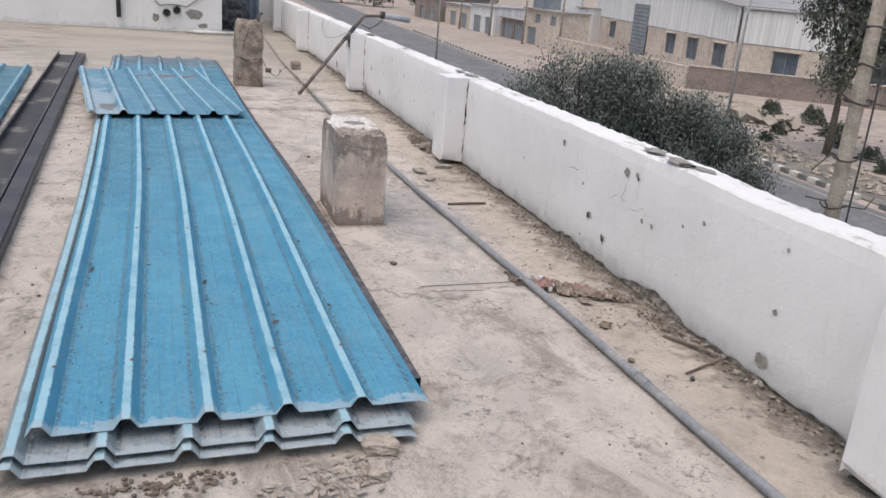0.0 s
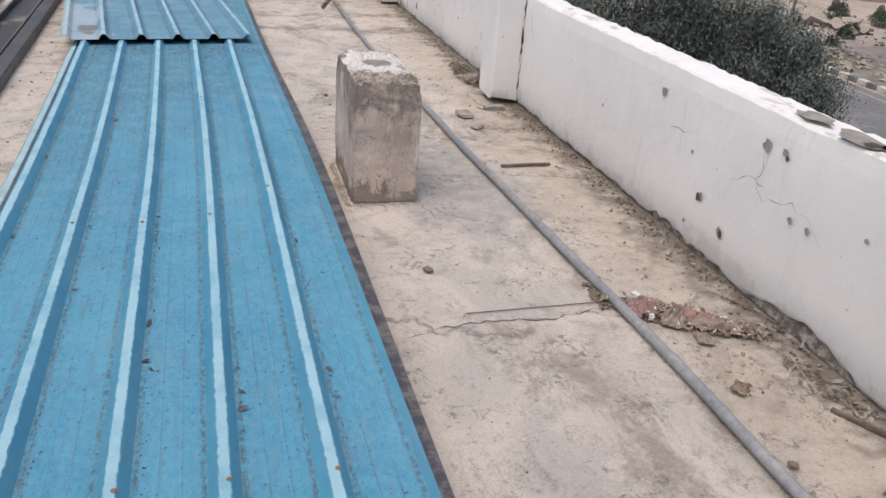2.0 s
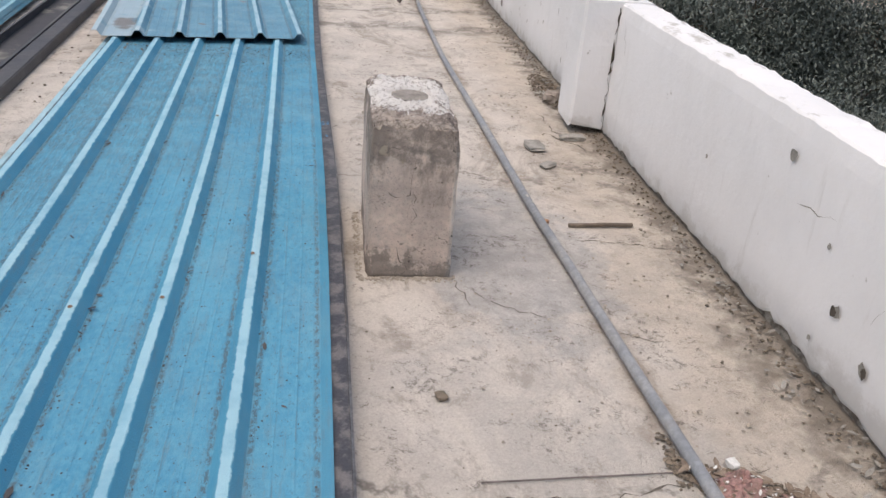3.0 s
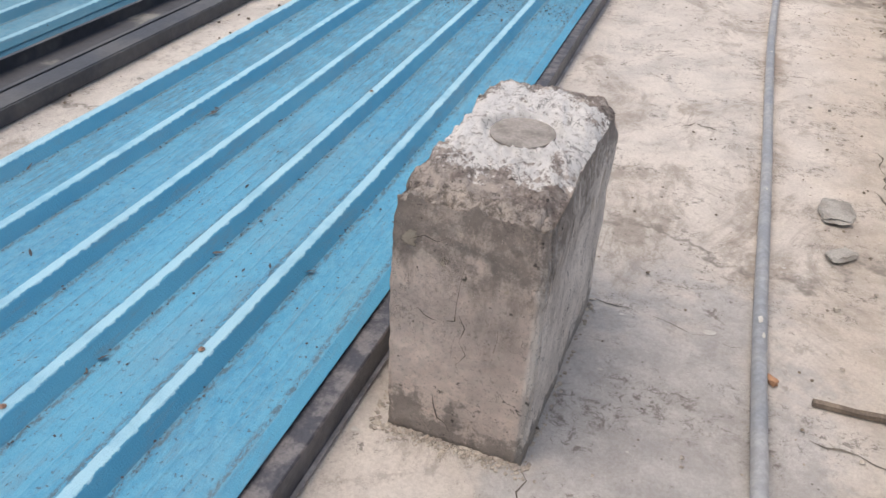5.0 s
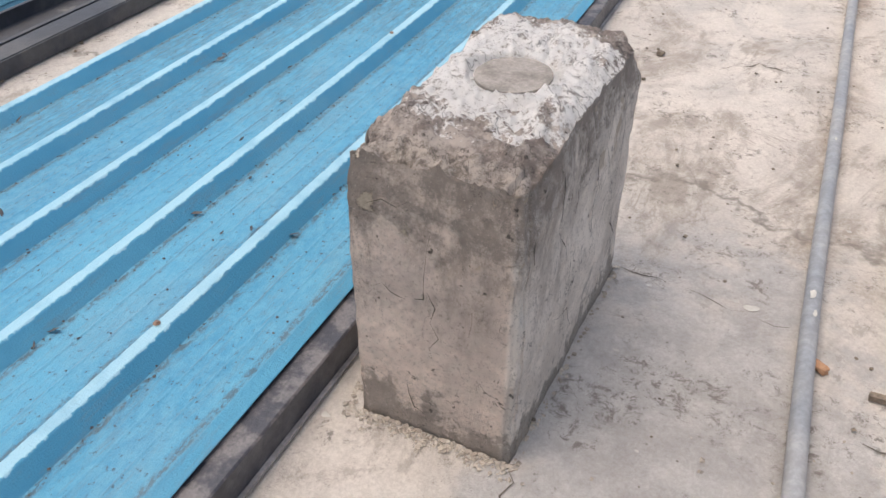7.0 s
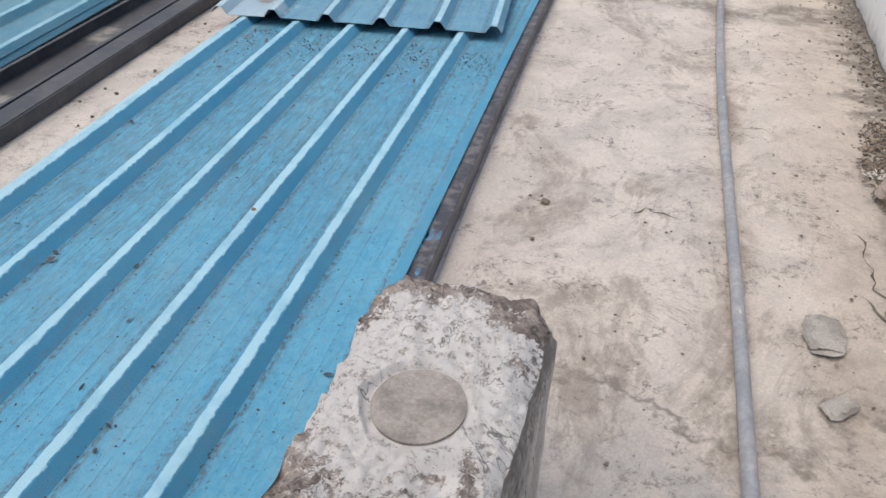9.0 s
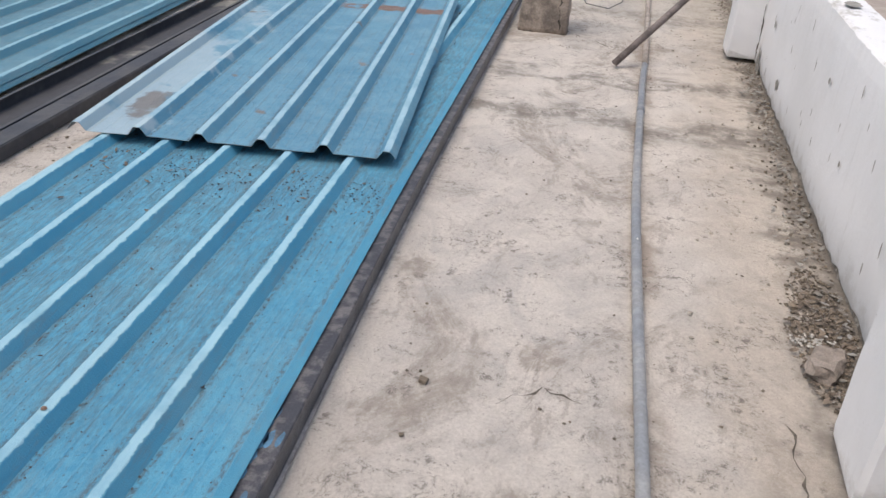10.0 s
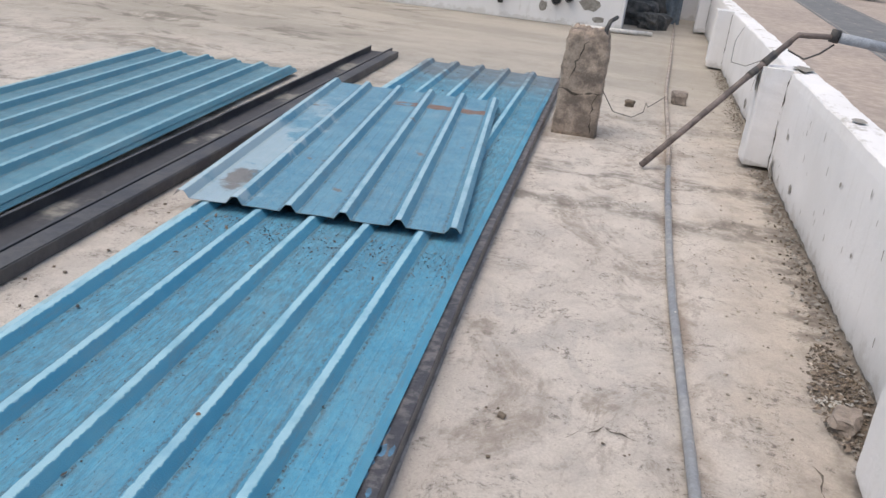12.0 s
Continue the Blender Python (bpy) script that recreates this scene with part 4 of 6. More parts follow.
# ---- concrete column stubs ----
def rough_block(sx, sy, sz, cell, seed, amp, chip, taper=0.0):
    """A cast block with worn, broken upper edges; its base centre is at the origin."""
    bm = bmesh.new()
    nx, ny, nz = (max(3, round(s / cell)) for s in (sx, sy, sz))
    grid = {}

    def vert(i, j, k):
        key = (i, j, k)
        if key in grid:
            return grid[key]
        x, y, z = sx * (i / nx - 0.5), sy * (j / ny - 0.5), sz * k / nz
        p = Vector((x, y, z))
        s = 1 - taper * z / sz
        p.x *= s
        p.y *= s
        ex = max(abs(x) / (sx / 2), abs(y) / (sy / 2))
        up = z / sz
        d = Vector((noise.noise(p * 9 + Vector((seed, 0, 0))), noise.noise(p * 9 + Vector((0, seed, 5))), 0)) * amp
        d += Vector((noise.noise(p * 38 + Vector((seed, 3, 0))), noise.noise(p * 38 + Vector((2, seed, 0))), 0)) * amp * 0.5
        if k == nz:
            d.z += amp * 1.6 * noise.noise(p * 14 + Vector((seed, 1, 1))) + amp * 1.5 * noise.noise(p * 50) + amp * 1.2 * noise.noise(p * 120) + (0.0022 if sy > 0.4 else 0.0) * noise.noise(p * 260)
            if sy > 0.4 and y < -0.07:
                d.z += 0.010 * noise.noise(p * 30 + Vector((4, 4, 4))) + 0.012 * abs(noise.noise(p * 75)) - 0.008
            plug_r = math.hypot(x, (y - 0.005) / 1.08)
            if sy > 0.4 and plug_r < 0.066:
                d.z = -0.009
        edge = max(0.0, ex - 0.72) / 0.28 * max(0.0, up - 0.82) / 0.18
        if min(abs(x) / (sx / 2), abs(y) / (sy / 2)) > 0.8:
            edge *= 1.5
        q = chip * edge * (0.65 + 0.8 * abs(noise.noise(Vector((x * 11, y * 11, seed)))))
        d.z -= q
        d -= Vector((x, y, 0)).normalized() * q * 0.45 if (x or y) else Vector()
        corner = min(abs(x) / (sx / 2), abs(y) / (sy / 2))
        if corner > 0.93 and k > 0:
            d -= Vector((x, y, 0)).normalized() * 0.006
        if k == 0:
            d.z = -0.012
        grid[key] = bm.verts.new(p + d)
        return grid[key]

    def quad(a, b, c, d, mi):
        f = bm.faces.new([vert(*q) for q in (a, b, c, d)])
        f.material_index, f.smooth = mi, True

    for i in range(nx):
        for k in range(nz):
            quad((i, 0, k), (i + 1, 0, k), (i + 1, 0, k + 1), (i, 0, k + 1), 0)
            quad((i + 1, ny, k), (i, ny, k), (i, ny, k + 1), (i + 1, ny, k + 1), 0)
    for j in range(ny):
        for k in range(nz):
            quad((0, j + 1, k), (0, j, k), (0, j, k + 1), (0, j + 1, k + 1), 0)
            quad((nx, j, k), (nx, j + 1, k), (nx, j + 1, k + 1), (nx, j, k + 1), 0)
    for i in range(nx):
        for j in range(ny):
            quad((i, j, nz), (i + 1, j, nz), (i + 1, j + 1, nz), (i, j + 1, nz), 1)
            quad((i, j + 1, 0), (i + 1, j + 1, 0), (i + 1, j, 0), (i, j, 0), 0)
    return bm


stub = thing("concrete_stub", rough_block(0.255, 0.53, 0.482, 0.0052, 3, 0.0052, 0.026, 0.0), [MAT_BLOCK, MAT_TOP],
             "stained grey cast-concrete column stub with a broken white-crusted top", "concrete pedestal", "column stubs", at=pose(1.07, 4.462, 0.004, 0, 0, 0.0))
plug = bmesh.new()
bmesh.ops.create_cone(plug, cap_ends=True, segments=36, radius1=0.056, radius2=0.056, depth=0.02, matrix=Matrix.Translation((0.0, 0.005, 0.4672)) @ Matrix.Diagonal((1, 1.08, 1, 1)))
part("plug", plug, MAT_PLUG, stub, "smooth round mortar plug in the middle of the top")
# cracks and loose skins of plaster on its south and east faces
ck = bmesh.new()
rk = random.Random(17)
for w, line in ((0.0016, ((-0.125, 0.269), (-0.087, 0.268), (-0.059, 0.264), (-0.037, 0.254))), (0.0022, ((0.009, 0.37), (-0.003, 0.32), (-0.006, 0.276), (-0.023, 0.259))),
                (0.003, ((-0.035, 0.10), (-0.032, 0.044), (-0.007, 0.022))), (0.0016, ((-0.09, 0.404), (-0.042, 0.41), (-0.02, 0.402))), (0.0014, ((-0.006, 0.276), (0.01, 0.20), (0.004, 0.15))),
                (0.0014, ((0.05, 0.34), (0.062, 0.28), (0.058, 0.22)))):
    ribbon(ck, [(x, -0.2680, z) for x, z in line], w * 0.5, (0, -1, 0), rk)
for w, line in ((0.0032, ((-0.129, 0.425), (-0.121, 0.369), (-0.141, 0.333), (-0.082, 0.246))), (0.0030, ((0.173, 0.40), (0.172, 0.31), (0.171, 0.228), (0.17, 0.16), (0.205, 0.115), (0.166, 0.08), (0.121, 0.033))),
                (0.003, ((-0.231, 0.395), (-0.23, 0.34))), (0.0018, ((0.03, 0.40), (0.045, 0.31), (0.03, 0.24), (0.05, 0.17))), (0.0018, ((-0.12, 0.16), (-0.06, 0.13), (-0.02, 0.07))), (0.0022, ((0.10, 0.42), (0.085, 0.36), (0.11, 0.30)))):
    ribbon(ck, [(0.1300, y, z) for y, z in line], w * 0.6, (1, 0, 0), rk)
part("crack", ck, MAT_DARK, stub, "open cracks down the faces", "stuff")
skirt = bmesh.new()
rs = random.Random(6)
for k in range(620):
    u = rs.random()
    x, y = ((rs.uniform(-0.15, 0.14), -0.266 - abs(rs.gauss(0, 0.014))) if u < 0.55 else (0.130 + rs.random() * 0.010, rs.uniform(-0.27, 0.27)) if u < 0.65 else (-0.14 - rs.random() * 0.02, rs.uniform(-0.27, 0.2)))
    rock(skirt, (x, y, -0.006), 0.0062 * rs.uniform(0.25, 1) ** 1.5, rs)
part("crumbled_mortar", skirt, MAT_RUBBLE, stub, "crumbled mortar along the foot", "stuff")

gv = bmesh.new()
for k in range(420):
    x, y = rs.uniform(-0.11, 0.10), rs.uniform(-0.225, -0.09)
    rock(gv, (x, y, 0.463 + rs.uniform(-0.004, 0.004)), 0.008 * rs.uniform(0.25, 1) ** 1.4, rs)
part("gravel", gv, MAT_TOP, stub, "loose gravelly crumbs on the broken top", "stuff")
far_stub = thing("concrete_stub", rough_block(0.285, 0.27, 0.655, 0.018, 9, 0.014, 0.03, 0.05), [MAT_ROUGH, MAT_ROUGH],
                 "rough brown column stub split by cracks, with a bent bar", "concrete pedestal", "column stubs", at=pose(0.895, 9.29, 0.004, 0, 0, 2.0))
g = bmesh.new()
ribbon(g, [(-0.14, -0.152, 0.29), (0.0, -0.154, 0.26), (0.14, -0.152, 0.285)], 0.007, (0, -1, 0), rs)
ribbon(g, [(0.10, -0.153, 0.27), (0.085, -0.153, 0.15), (0.10, -0.151, 0.02)], 0.008, (0, -1, 0), rs)
ribbon(g, [(0.0, -0.150, 0.60), (-0.05, -0.153, 0.46), (-0.08, -0.153, 0.36)], 0.004, (0, -1, 0), rs)
part("crack", g, MAT_DARK, far_stub, "open dark cracks")
part("reinforcement_bar", tube([(0.09, -0.04, 0.60), (0.10, -0.03, 0.67), (0.115, 0.01, 0.715), (0.15, 0.09, 0.735)], 0.014), MAT_WIRE, far_stub, "bent black bar sticking out of the top")

# ---- pipe along the slab ----
PIPE = [(1.72, -1.0), (1.695, 1.0), (1.672, 1.74), (1.65, 2.5), (1.640, 3.0), (1.608, 3.65), (1.584, 4.2), (1.557, 4.73), (1.535, 5.5), (1.505, 6.4), (1.49, 7.1), (1.492, 8.2), (1.50, 8.65)]


def smooth_line(pts, z, step=0.1):
    out = []
    for i in range(len(pts) - 1):
        a, b = Vector(pts[i]), Vector(pts[i + 1])
        pa = Vector(pts[i - 1]) if i else a - (b - a)
        pb = Vector(pts[i + 2]) if i + 2 < len(pts) else b + (b - a)
        k = max(1, int((b - a).length / step))
        for s in range(k):
            t = s / k
            p = 0.5 * ((2 * a) + (b - pa) * t + (2 * pa - 5 * a + 4 * b - pb) * t * t + (3 * a - pa - 3 * b + pb) * t ** 3)
            out.append((p.x, p.y, z))
    out.append((*pts[-1], z))
    return out


pipe = thing("conduit_pipe", tube(smooth_line(PIPE, 0.0165), 0.0155, 14), MAT_PIPE, "grey plastic conduit pipe lying along the slab", "pipe")
for x, y in ((1.492, 7.9), (1.655, 2.35)):
    part("coupling", tube([(x, y - 0.035, 0.0175), (x - 0.002, y + 0.035, 0.0175)], 0.0170, 14), MAT_PIPE, pipe, "slightly wider pipe coupling")
dab = bmesh.new()
for x, y, s_ in ((1.553, 4.755, 0.012), (1.562, 4.70, 0.008), (1.538, 5.38, 0.007), (1.50, 6.6, 0.007)):
    ragged_patch(dab, (x, y, 0.0352), (0.6, 0, 0), (0, 1.4, 0), s_, rs, 1.0, 9)
part("paint_dab", dab, MAT_KERB_W, pipe, "spilt white paint dabs", "stuff")
old_pipe = thing("conduit_pipe", tube(smooth_line([(1.50, 8.66), (1.505, 9.5), (1.51, 11.4), (1.56, 13.0), (1.64, 16.0), (1.70, 18.2)], 0.0165), 0.0155, 10), MAT_DUSTPIPE,
                 "dusty brownish conduit pipe that carries on to the far wall", "pipe")

# ---- leaning rod on the second pilaster ----
rod = thing("leaning_rod", tube([(1.345, 8.60, 0.019), (1.60, 8.80, 0.275), (1.86, 9.0, 0.545), (1.99, 9.10, 0.675), (2.06, 9.15, 0.745)], 0.019, 10), MAT_RUSTPIPE,
            "rusty grey pipe leaning from the slab onto the parapet", "metal pipe")
part("bracket_arm", tube([(2.05, 9.145, 0.735), (2.10, 9.17, 0.79), (2.31, 9.2, 0.80)], 0.017, 10), MAT_RUSTPIPE, rod, "dark horizontal arm at the top")
part("end_socket", tube([(2.33, 9.2, 0.80), (2.44, 9.215, 0.79), (2.62, 9.23, 0.77)], 0.030, 12), MAT_BLUEPIPE, rod, "thick pale blue-grey pipe end")
part("clamp", tube([(2.30, 9.2, 0.77), (2.31, 9.2, 0.845)], 0.028, 10), MAT_WIRE, rod, "dark clamp")
part("tape", tube([(1.86, 9.0, 0.545), (1.90, 9.03, 0.582)], 0.023, 10), MAT_WIRE, rod, "dark tape wound round the rod")
part("tape", tube([(1.93, 9.055, 0.613), (1.99, 9.10, 0.677)], 0.025, 10), MAT_WIRE, rod, "dark tape wound round the rod")
part("tie_wire", tube([(2.06, 9.14, 0.70), (2.16, 9.15, 0.66), (2.24, 9.17, 0.70), (2.31, 9.19, 0.76)], 0.006, 6), MAT_WIRE, rod, "dark wire hanging from the arm")
part("tie_wire", tube([(1.98, 9.09, 0.66), (1.9, 9.6, 0.52), (1.87, 10.2, 0.46), (1.95, 11.0, 0.53), (2.05, 11.5, 0.60)], 0.0022, 6), MAT_WIRE, rod)
rag = bmesh.new()
ragged_patch(rag, (1.918, 9.06, 0.53), (0, 1, 0), (0, 0, 1), 0.06, rs, 1.5, 13)
ragged_patch(rag, (1.905, 9.07, 0.50), (0.1, 1, 0), (0.1, 0, 1), 0.04, rs, 1.8, 9)
part("cement_smear", rag, MAT_CHIP, rod, "grey cement smear under the rod")
thing("loose_wire", tube([(1.03, 9.25, 0.30), (1.12, 9.5, 0.12), (1.25, 9.9, 0.02), (1.33, 10.2, 0.01), (1.34, 10.25, 0.07), (1.36, 10.4, 0.012), (1.5, 10.9, 0.03)], 0.0028, 6), MAT_WIRE,
      "thin dark wire trailing over the slab", "wire")

# ---- loose things on the slab ----
def around(x, y, rx, ry, z=0.0):
    def spot(rnd):
        a, r = rnd.uniform(0, 6.283), rnd.random() ** 0.7
        return (x + rx * r * math.cos(a), y + ry * r * math.sin(a), z)
    return spot


def stick(name, a, b, w, h, material, label, category, seed=1):
    """A flat split stick from a to b."""
    a, b = Vector(a), Vector(b)
    rnd = random.Random(seed)
    d = b - a
    side = d.normalized().cross(Vector((0, 0, 1))) * w / 2
    bm = bmesh.new()
    last = None
    for i in range(7):
        p = a + d * i / 6 + side * rnd.uniform(-0.3, 0.3)
        k = rnd.uniform(0.7, 1.0)
        ring = [bm.verts.new(p + s * side * k + Vector((0, 0, z))) for s, z in ((-1, 0), (1, 0), (1, h * k), (-0.6, h))]
        if last:
            for q in range(4):
                bm.faces.new((last[q], last[(q + 1) % 4], ring[(q + 1) % 4], ring[q]))
        else:
            bm.faces.new(ring)
        last = ring
    bm.faces.new(last)
    bmesh.ops.recalc_face_normals(bm, faces=bm.faces)
    return thing(name, bm, material, label, category)


def skewed(x, y, rx, ry, slope, z=0.0):
    def spot(rnd):
        a, r = rnd.uniform(0, 6.283), rnd.random() ** 0.7
        u = rx * r * math.cos(a)
        return (x + u, y + slope * u + ry * r * math.sin(a), z)
    return spot


def crumpled(name, x, y, sx, sy, high, turn, material, label, seed):
    """A small cloth dropped in folds: a fine sheet, creased and pinched, that ends on the slab."""
    bm = bmesh.new()
    n = 22
    grid = []
    for i in range(n + 1):
        row = []
        for j in range(n + 1):
            u, v = 2 * i / n - 1, 2 * j / n - 1
            edge = 1 - 0.28 * abs(noise.noise(Vector((math.atan2(v, u) * 1.4, seed, 0))))
            p = Vector((u * 1.9, v * 1.9, seed))
            fold = abs(noise.noise(p * 1.2)) * 1.1 + 0.45 * abs(noise.noise(p * 3.1))
            q = noise.noise_vector(p * 1.6) * 0.28
            z = 0.004 + high * fold * (1 - 0.75 * max(abs(u), abs(v)) ** 2)
            row.append(bm.verts.new(((u * edge + q.x) * sx / 2, (v * edge + q.y) * sy / 2, z)))
        grid.append(row)
    for a, b in zip(grid, grid[1:]):
        for j in range(n):
            bm.faces.new((a[j], b[j], b[j + 1], a[j + 1])).smooth = True
    return thing(name, bm, material, label, "rag", "rags", at=pose(x, y, 0.003, 0, 0, turn))


def lump(name, x, y, z, sx, sy, sz, material, label, category, seed, group=""):
    """A broken chunk: a subdivided, jittered box resting on its base."""
    rnd = random.Random(seed)
    bm = bmesh.new()
    bmesh.ops.create_cube(bm, size=1.0)
    bmesh.ops.subdivide_edges(bm, edges=bm.edges[:], cuts=3, use_grid_fill=True)
    for v in bm.verts:
        n = noise.noise_vector(v.co * 2.3 + Vector((seed, 0, 0)))
        r = 1 - 0.45 * max(0, v.co.length - 0.5)
        v.co = Vector((v.co.x * r + n.x * 0.2, v.co.y * r + n.y * 0.2, v.co.z * (1 if v.co.z < -0.4 else r) + n.z * 0.2 * (v.co.z > -0.4)))
        v.co = Vector((v.co.x * sx, v.co.y * sy, (v.co.z + 0.5) * sz))
    return thing(name, bm, material, label, category, group, at=pose(x, y, z, 0, 0, rnd.uniform(0, 180)))


scatter("debris", 1100, skewed(1.79, 3.20, 0.21, 0.085, -0.62), 0.0085, 1, MAT_DIRT, "rock", "heap of dirt and crumbs beside the pipe")
scatter("debris", 260, skewed(1.80, 3.19, 0.21, 0.085, -0.62, 0.008), 0.020, 2, MAT_LEAFDRY, "flake", "dry dead leaves on the dirt heap")
scatter("debris", 150, skewed(1.79, 3.19, 0.19, 0.08, -0.62, 0.014), 0.010, 3, MAT_WHITEPIPE, "flake", "pale paper scraps and chips in the dirt heap")
scatter("debris", 90, around(1.80, 2.93, 0.10, 0.13), 0.0065, 16, MAT_RUBBLE, "rock", "pale plaster crumbs below the dirt heap")
scatter("debris", 200, around(2.0, 2.80, 0.05, 0.16), 0.012, 17, MAT_DIRT, "flake", "dead leaves by the parapet foot")
scatter("debris", 120, around(1.59, 3.36, 0.02, 0.10), 0.008, 18, MAT_DIRT, "rock", "dark crumbs caught along the pipe")
for k, (x, y, sx, sy, high, turn, m, lab) in enumerate((
        (1.70, 3.265, 0.11, 0.085, 0.042, 20, MAT_PINK, "crumpled faded pink rag in the dirt heap"),
        (1.835, 3.185, 0.15, 0.05, 0.040, -28, MAT_PINK, "twisted faded pink rag in the dirt heap"),
        (1.765, 3.175, 0.10, 0.075, 0.048, 60, MAT_CLOTH, "crumpled grey-brown rag in the dirt heap"),
        (1.86, 3.125, 0.15, 0.06, 0.042, -35, MAT_CLOTH, "twisted grey-brown rag in the dirt heap"),
        (1.945, 3.11, 0.09, 0.06, 0.036, 10, MAT_CLOTH, "crumpled grey-brown rag in the dirt heap"),
        (1.80, 3.065, 0.07, 0.05, 0.020, 80, MAT_CLOTH, "small dusty rag in the dirt heap"))):
    crumpled("cloth_rag", x, y, sx, sy, high, turn, m, lab, 30 + k)
crumpled("bark_curl", 1.765, 2.82, 0.06, 0.045, 0.022, 40, MAT_LEAFDRY, "curled dry brown bark on the mortar strip", 44)
stick("wood_stick", (1.955, 2.70, 0.0), (2.05, 2.53, 0.002), 0.012, 0.010, MAT_WOOD, "thin dark twig lying by the parapet foot", "stick", 6)
stick("wood_stick", (1.86, 2.40, 0.0), (2.04, 2.47, 0.002), 0.009, 0.007, MAT_WOOD, "thin dark twig lying by the parapet foot", "stick", 7)
lump("dirt_clod", 1.712, 2.52, 0.0, 0.022, 0.018, 0.010, MAT_DIRT, "small dark clod beside the pipe", "rubble", 46, "loose clods")
lump("dirt_clod", 1.86, 2.36, 0.0, 0.020, 0.014, 0.008, MAT_RAG, "small dark clod on the mortar strip", "rubble", 47, "loose clods")
lump("paper_scrap", 1.715, 3.335, 0.004, 0.03, 0.022, 0.015, MAT_WHITEPIPE, "small crumpled white paper scrap", "paper scrap", 35)
lump("paper_scrap", 1.70, 3.20, 0.004, 0.028, 0.015, 0.012, MAT_WHITEPIPE, "small crumpled white paper scrap", "paper scrap", 36)
scatter("debris", 1100, around(2.0, 6.28, 0.085, 0.36), 0.0075, 4, MAT_DIRT, "rock", "heap of dirt along the parapet foot")
scatter("debris", 330, around(1.985, 6.22, 0.09, 0.28, 0.005), 0.016, 5, MAT_WOOD, "flake", "dry leaves along the parapet foot")
scatter("debris", 90, around(1.96, 6.22, 0.06, 0.04, 0.010), 0.006, 6, MAT_KERB_W, "rock", "white plaster crumbs on the dirt heap")
lump("broken_brick", 1.965, 6.10, 0.003, 0.12, 0.075, 0.045, MAT_BRICK, "broken dusty brown brick on the dirt heap", "brick", 41)
scatter("debris", 2600, lambda r: (2.085 - abs(r.gauss(0, 0.05)), r.uniform(1.0, 13.0), 0.0), 0.008, 7, MAT_DIRT, "rock", "crumbs along the parapet foot")
scatter("debris", 700, lambda r: (2.08 - abs(r.gauss(0, 0.06)), r.choice((r.uniform(1.6, 4.6), r.uniform(5.9, 9.0))), 0.004), 0.017, 8, MAT_CHIP, "flake", "fallen plaster flakes along the parapet foot")
scatter("debris", 260, lambda r: (r.uniform(1.65, 2.08), r.uniform(1.2, 11.0), 0.0), 0.009, 9, MAT_RUBBLE, "rock", "small stones on the mortar strip")
scatter("debris", 420, lambda r: (r.uniform(0.9, 2.0), r.uniform(1.5, 12.0), 0.0), 0.006, 10, MAT_DIRT, "rock", "small dark grit over the slab")
scatter("debris", 160, lambda r: (r.uniform(1.2, 2.0), r.uniform(3.4, 4.5), 0.0), 0.0055, 11, MAT_RUBBLE, "rock", "pale grit on the slab")
scatter("debris", 160, lambda r: (r.uniform(-0.6, -0.2) - 0.03 * 4, r.uniform(3.0, 9.0), 0.0), 0.009, 12, MAT_DIRT, "rock", "grit between the channel and the sheets")
stick("wood_stick", (1.665, 4.565, 0.0), (1.90, 4.575, 0.002), 0.015, 0.012, MAT_WOOD, "flat weathered wooden stick lying on the slab", "stick", 3)
stick("thin_rod", (1.15, 3.31, 0.0), (1.59, 3.325, 0.0), 0.0035, 0.003, MAT_RUSTPIPE, "thin dry cane lying by the pipe", "stick", 5)
for k, (x, y, sx, sy, sz, m, lab) in enumerate(((1.72, 5.39, 0.13, 0.085, 0.014, MAT_CHIP, "curled grey cement flake on the slab"), (1.73, 5.16, 0.07, 0.045, 0.012, MAT_CHIP, "small grey cement flake on the slab"),
                                                (1.92, 5.50, 0.12, 0.05, 0.02, MAT_CHIP, "grey cement chunk by the pilaster foot"), (1.10, 3.60, 0.03, 0.025, 0.010, MAT_DIRT, "small dark clod on the slab"),
                                                (1.030, 5.77, 0.022, 0.017, 0.012, MAT_DIRT, "small dark clod on the slab"), (1.03, 5.58, 0.011, 0.009, 0.006, MAT_DIRT, "small dark clod on the slab"))):
    lump("cement_chunk", x, y, 0.0, sx, sy, sz, m, lab, "rubble", 50 + k, "loose chunks")
lump("brick_chip", 1.586, 4.60, 0.0, 0.016, 0.03, 0.011, MAT_ORANGE, "orange brick chip against the pipe", "brick", 60)
lump("broken_brick", 1.60, 10.83, 0.0, 0.14, 0.12, 0.10, MAT_BRICK, "brown half brick beside the old pipe", "brick", 61)
lump("broken_brick", 1.22, 10.4, 0.0, 0.07, 0.06, 0.05, MAT_DIRT, "small dark brick fragment on the slab", "brick", 62)
lump("concrete_rubble", 0.70, 2.12, 0.0, 0.07, 0.09, 0.034, MAT_RUBBLE, "pale concrete chunk under the sheet ends", "rubble", 63, "rubble under the sheets")
lump("concrete_rubble", 0.665, 2.0, 0.0, 0.06, 0.05, 0.03, MAT_RUBBLE, "pale concrete chunk before the sheet ends", "rubble", 64, "rubble under the sheets")
scatter("debris", 110, around(0.52, 1.96, 0.18, 0.07), 0.022, 13, MAT_RUBBLE, "flake", "papery pale scraps under the sheet ends")
scatter("debris", 170, around(0.12, 2.05, 0.22, 0.06), 0.010, 14, MAT_DIRT, "rock", "dark crumbs under the sheet ends")
scatter("debris", 90, around(0.62, 2.05, 0.12, 0.08), 0.009, 15, MAT_RUBBLE, "rock", "pale crumbs under the sheet ends")
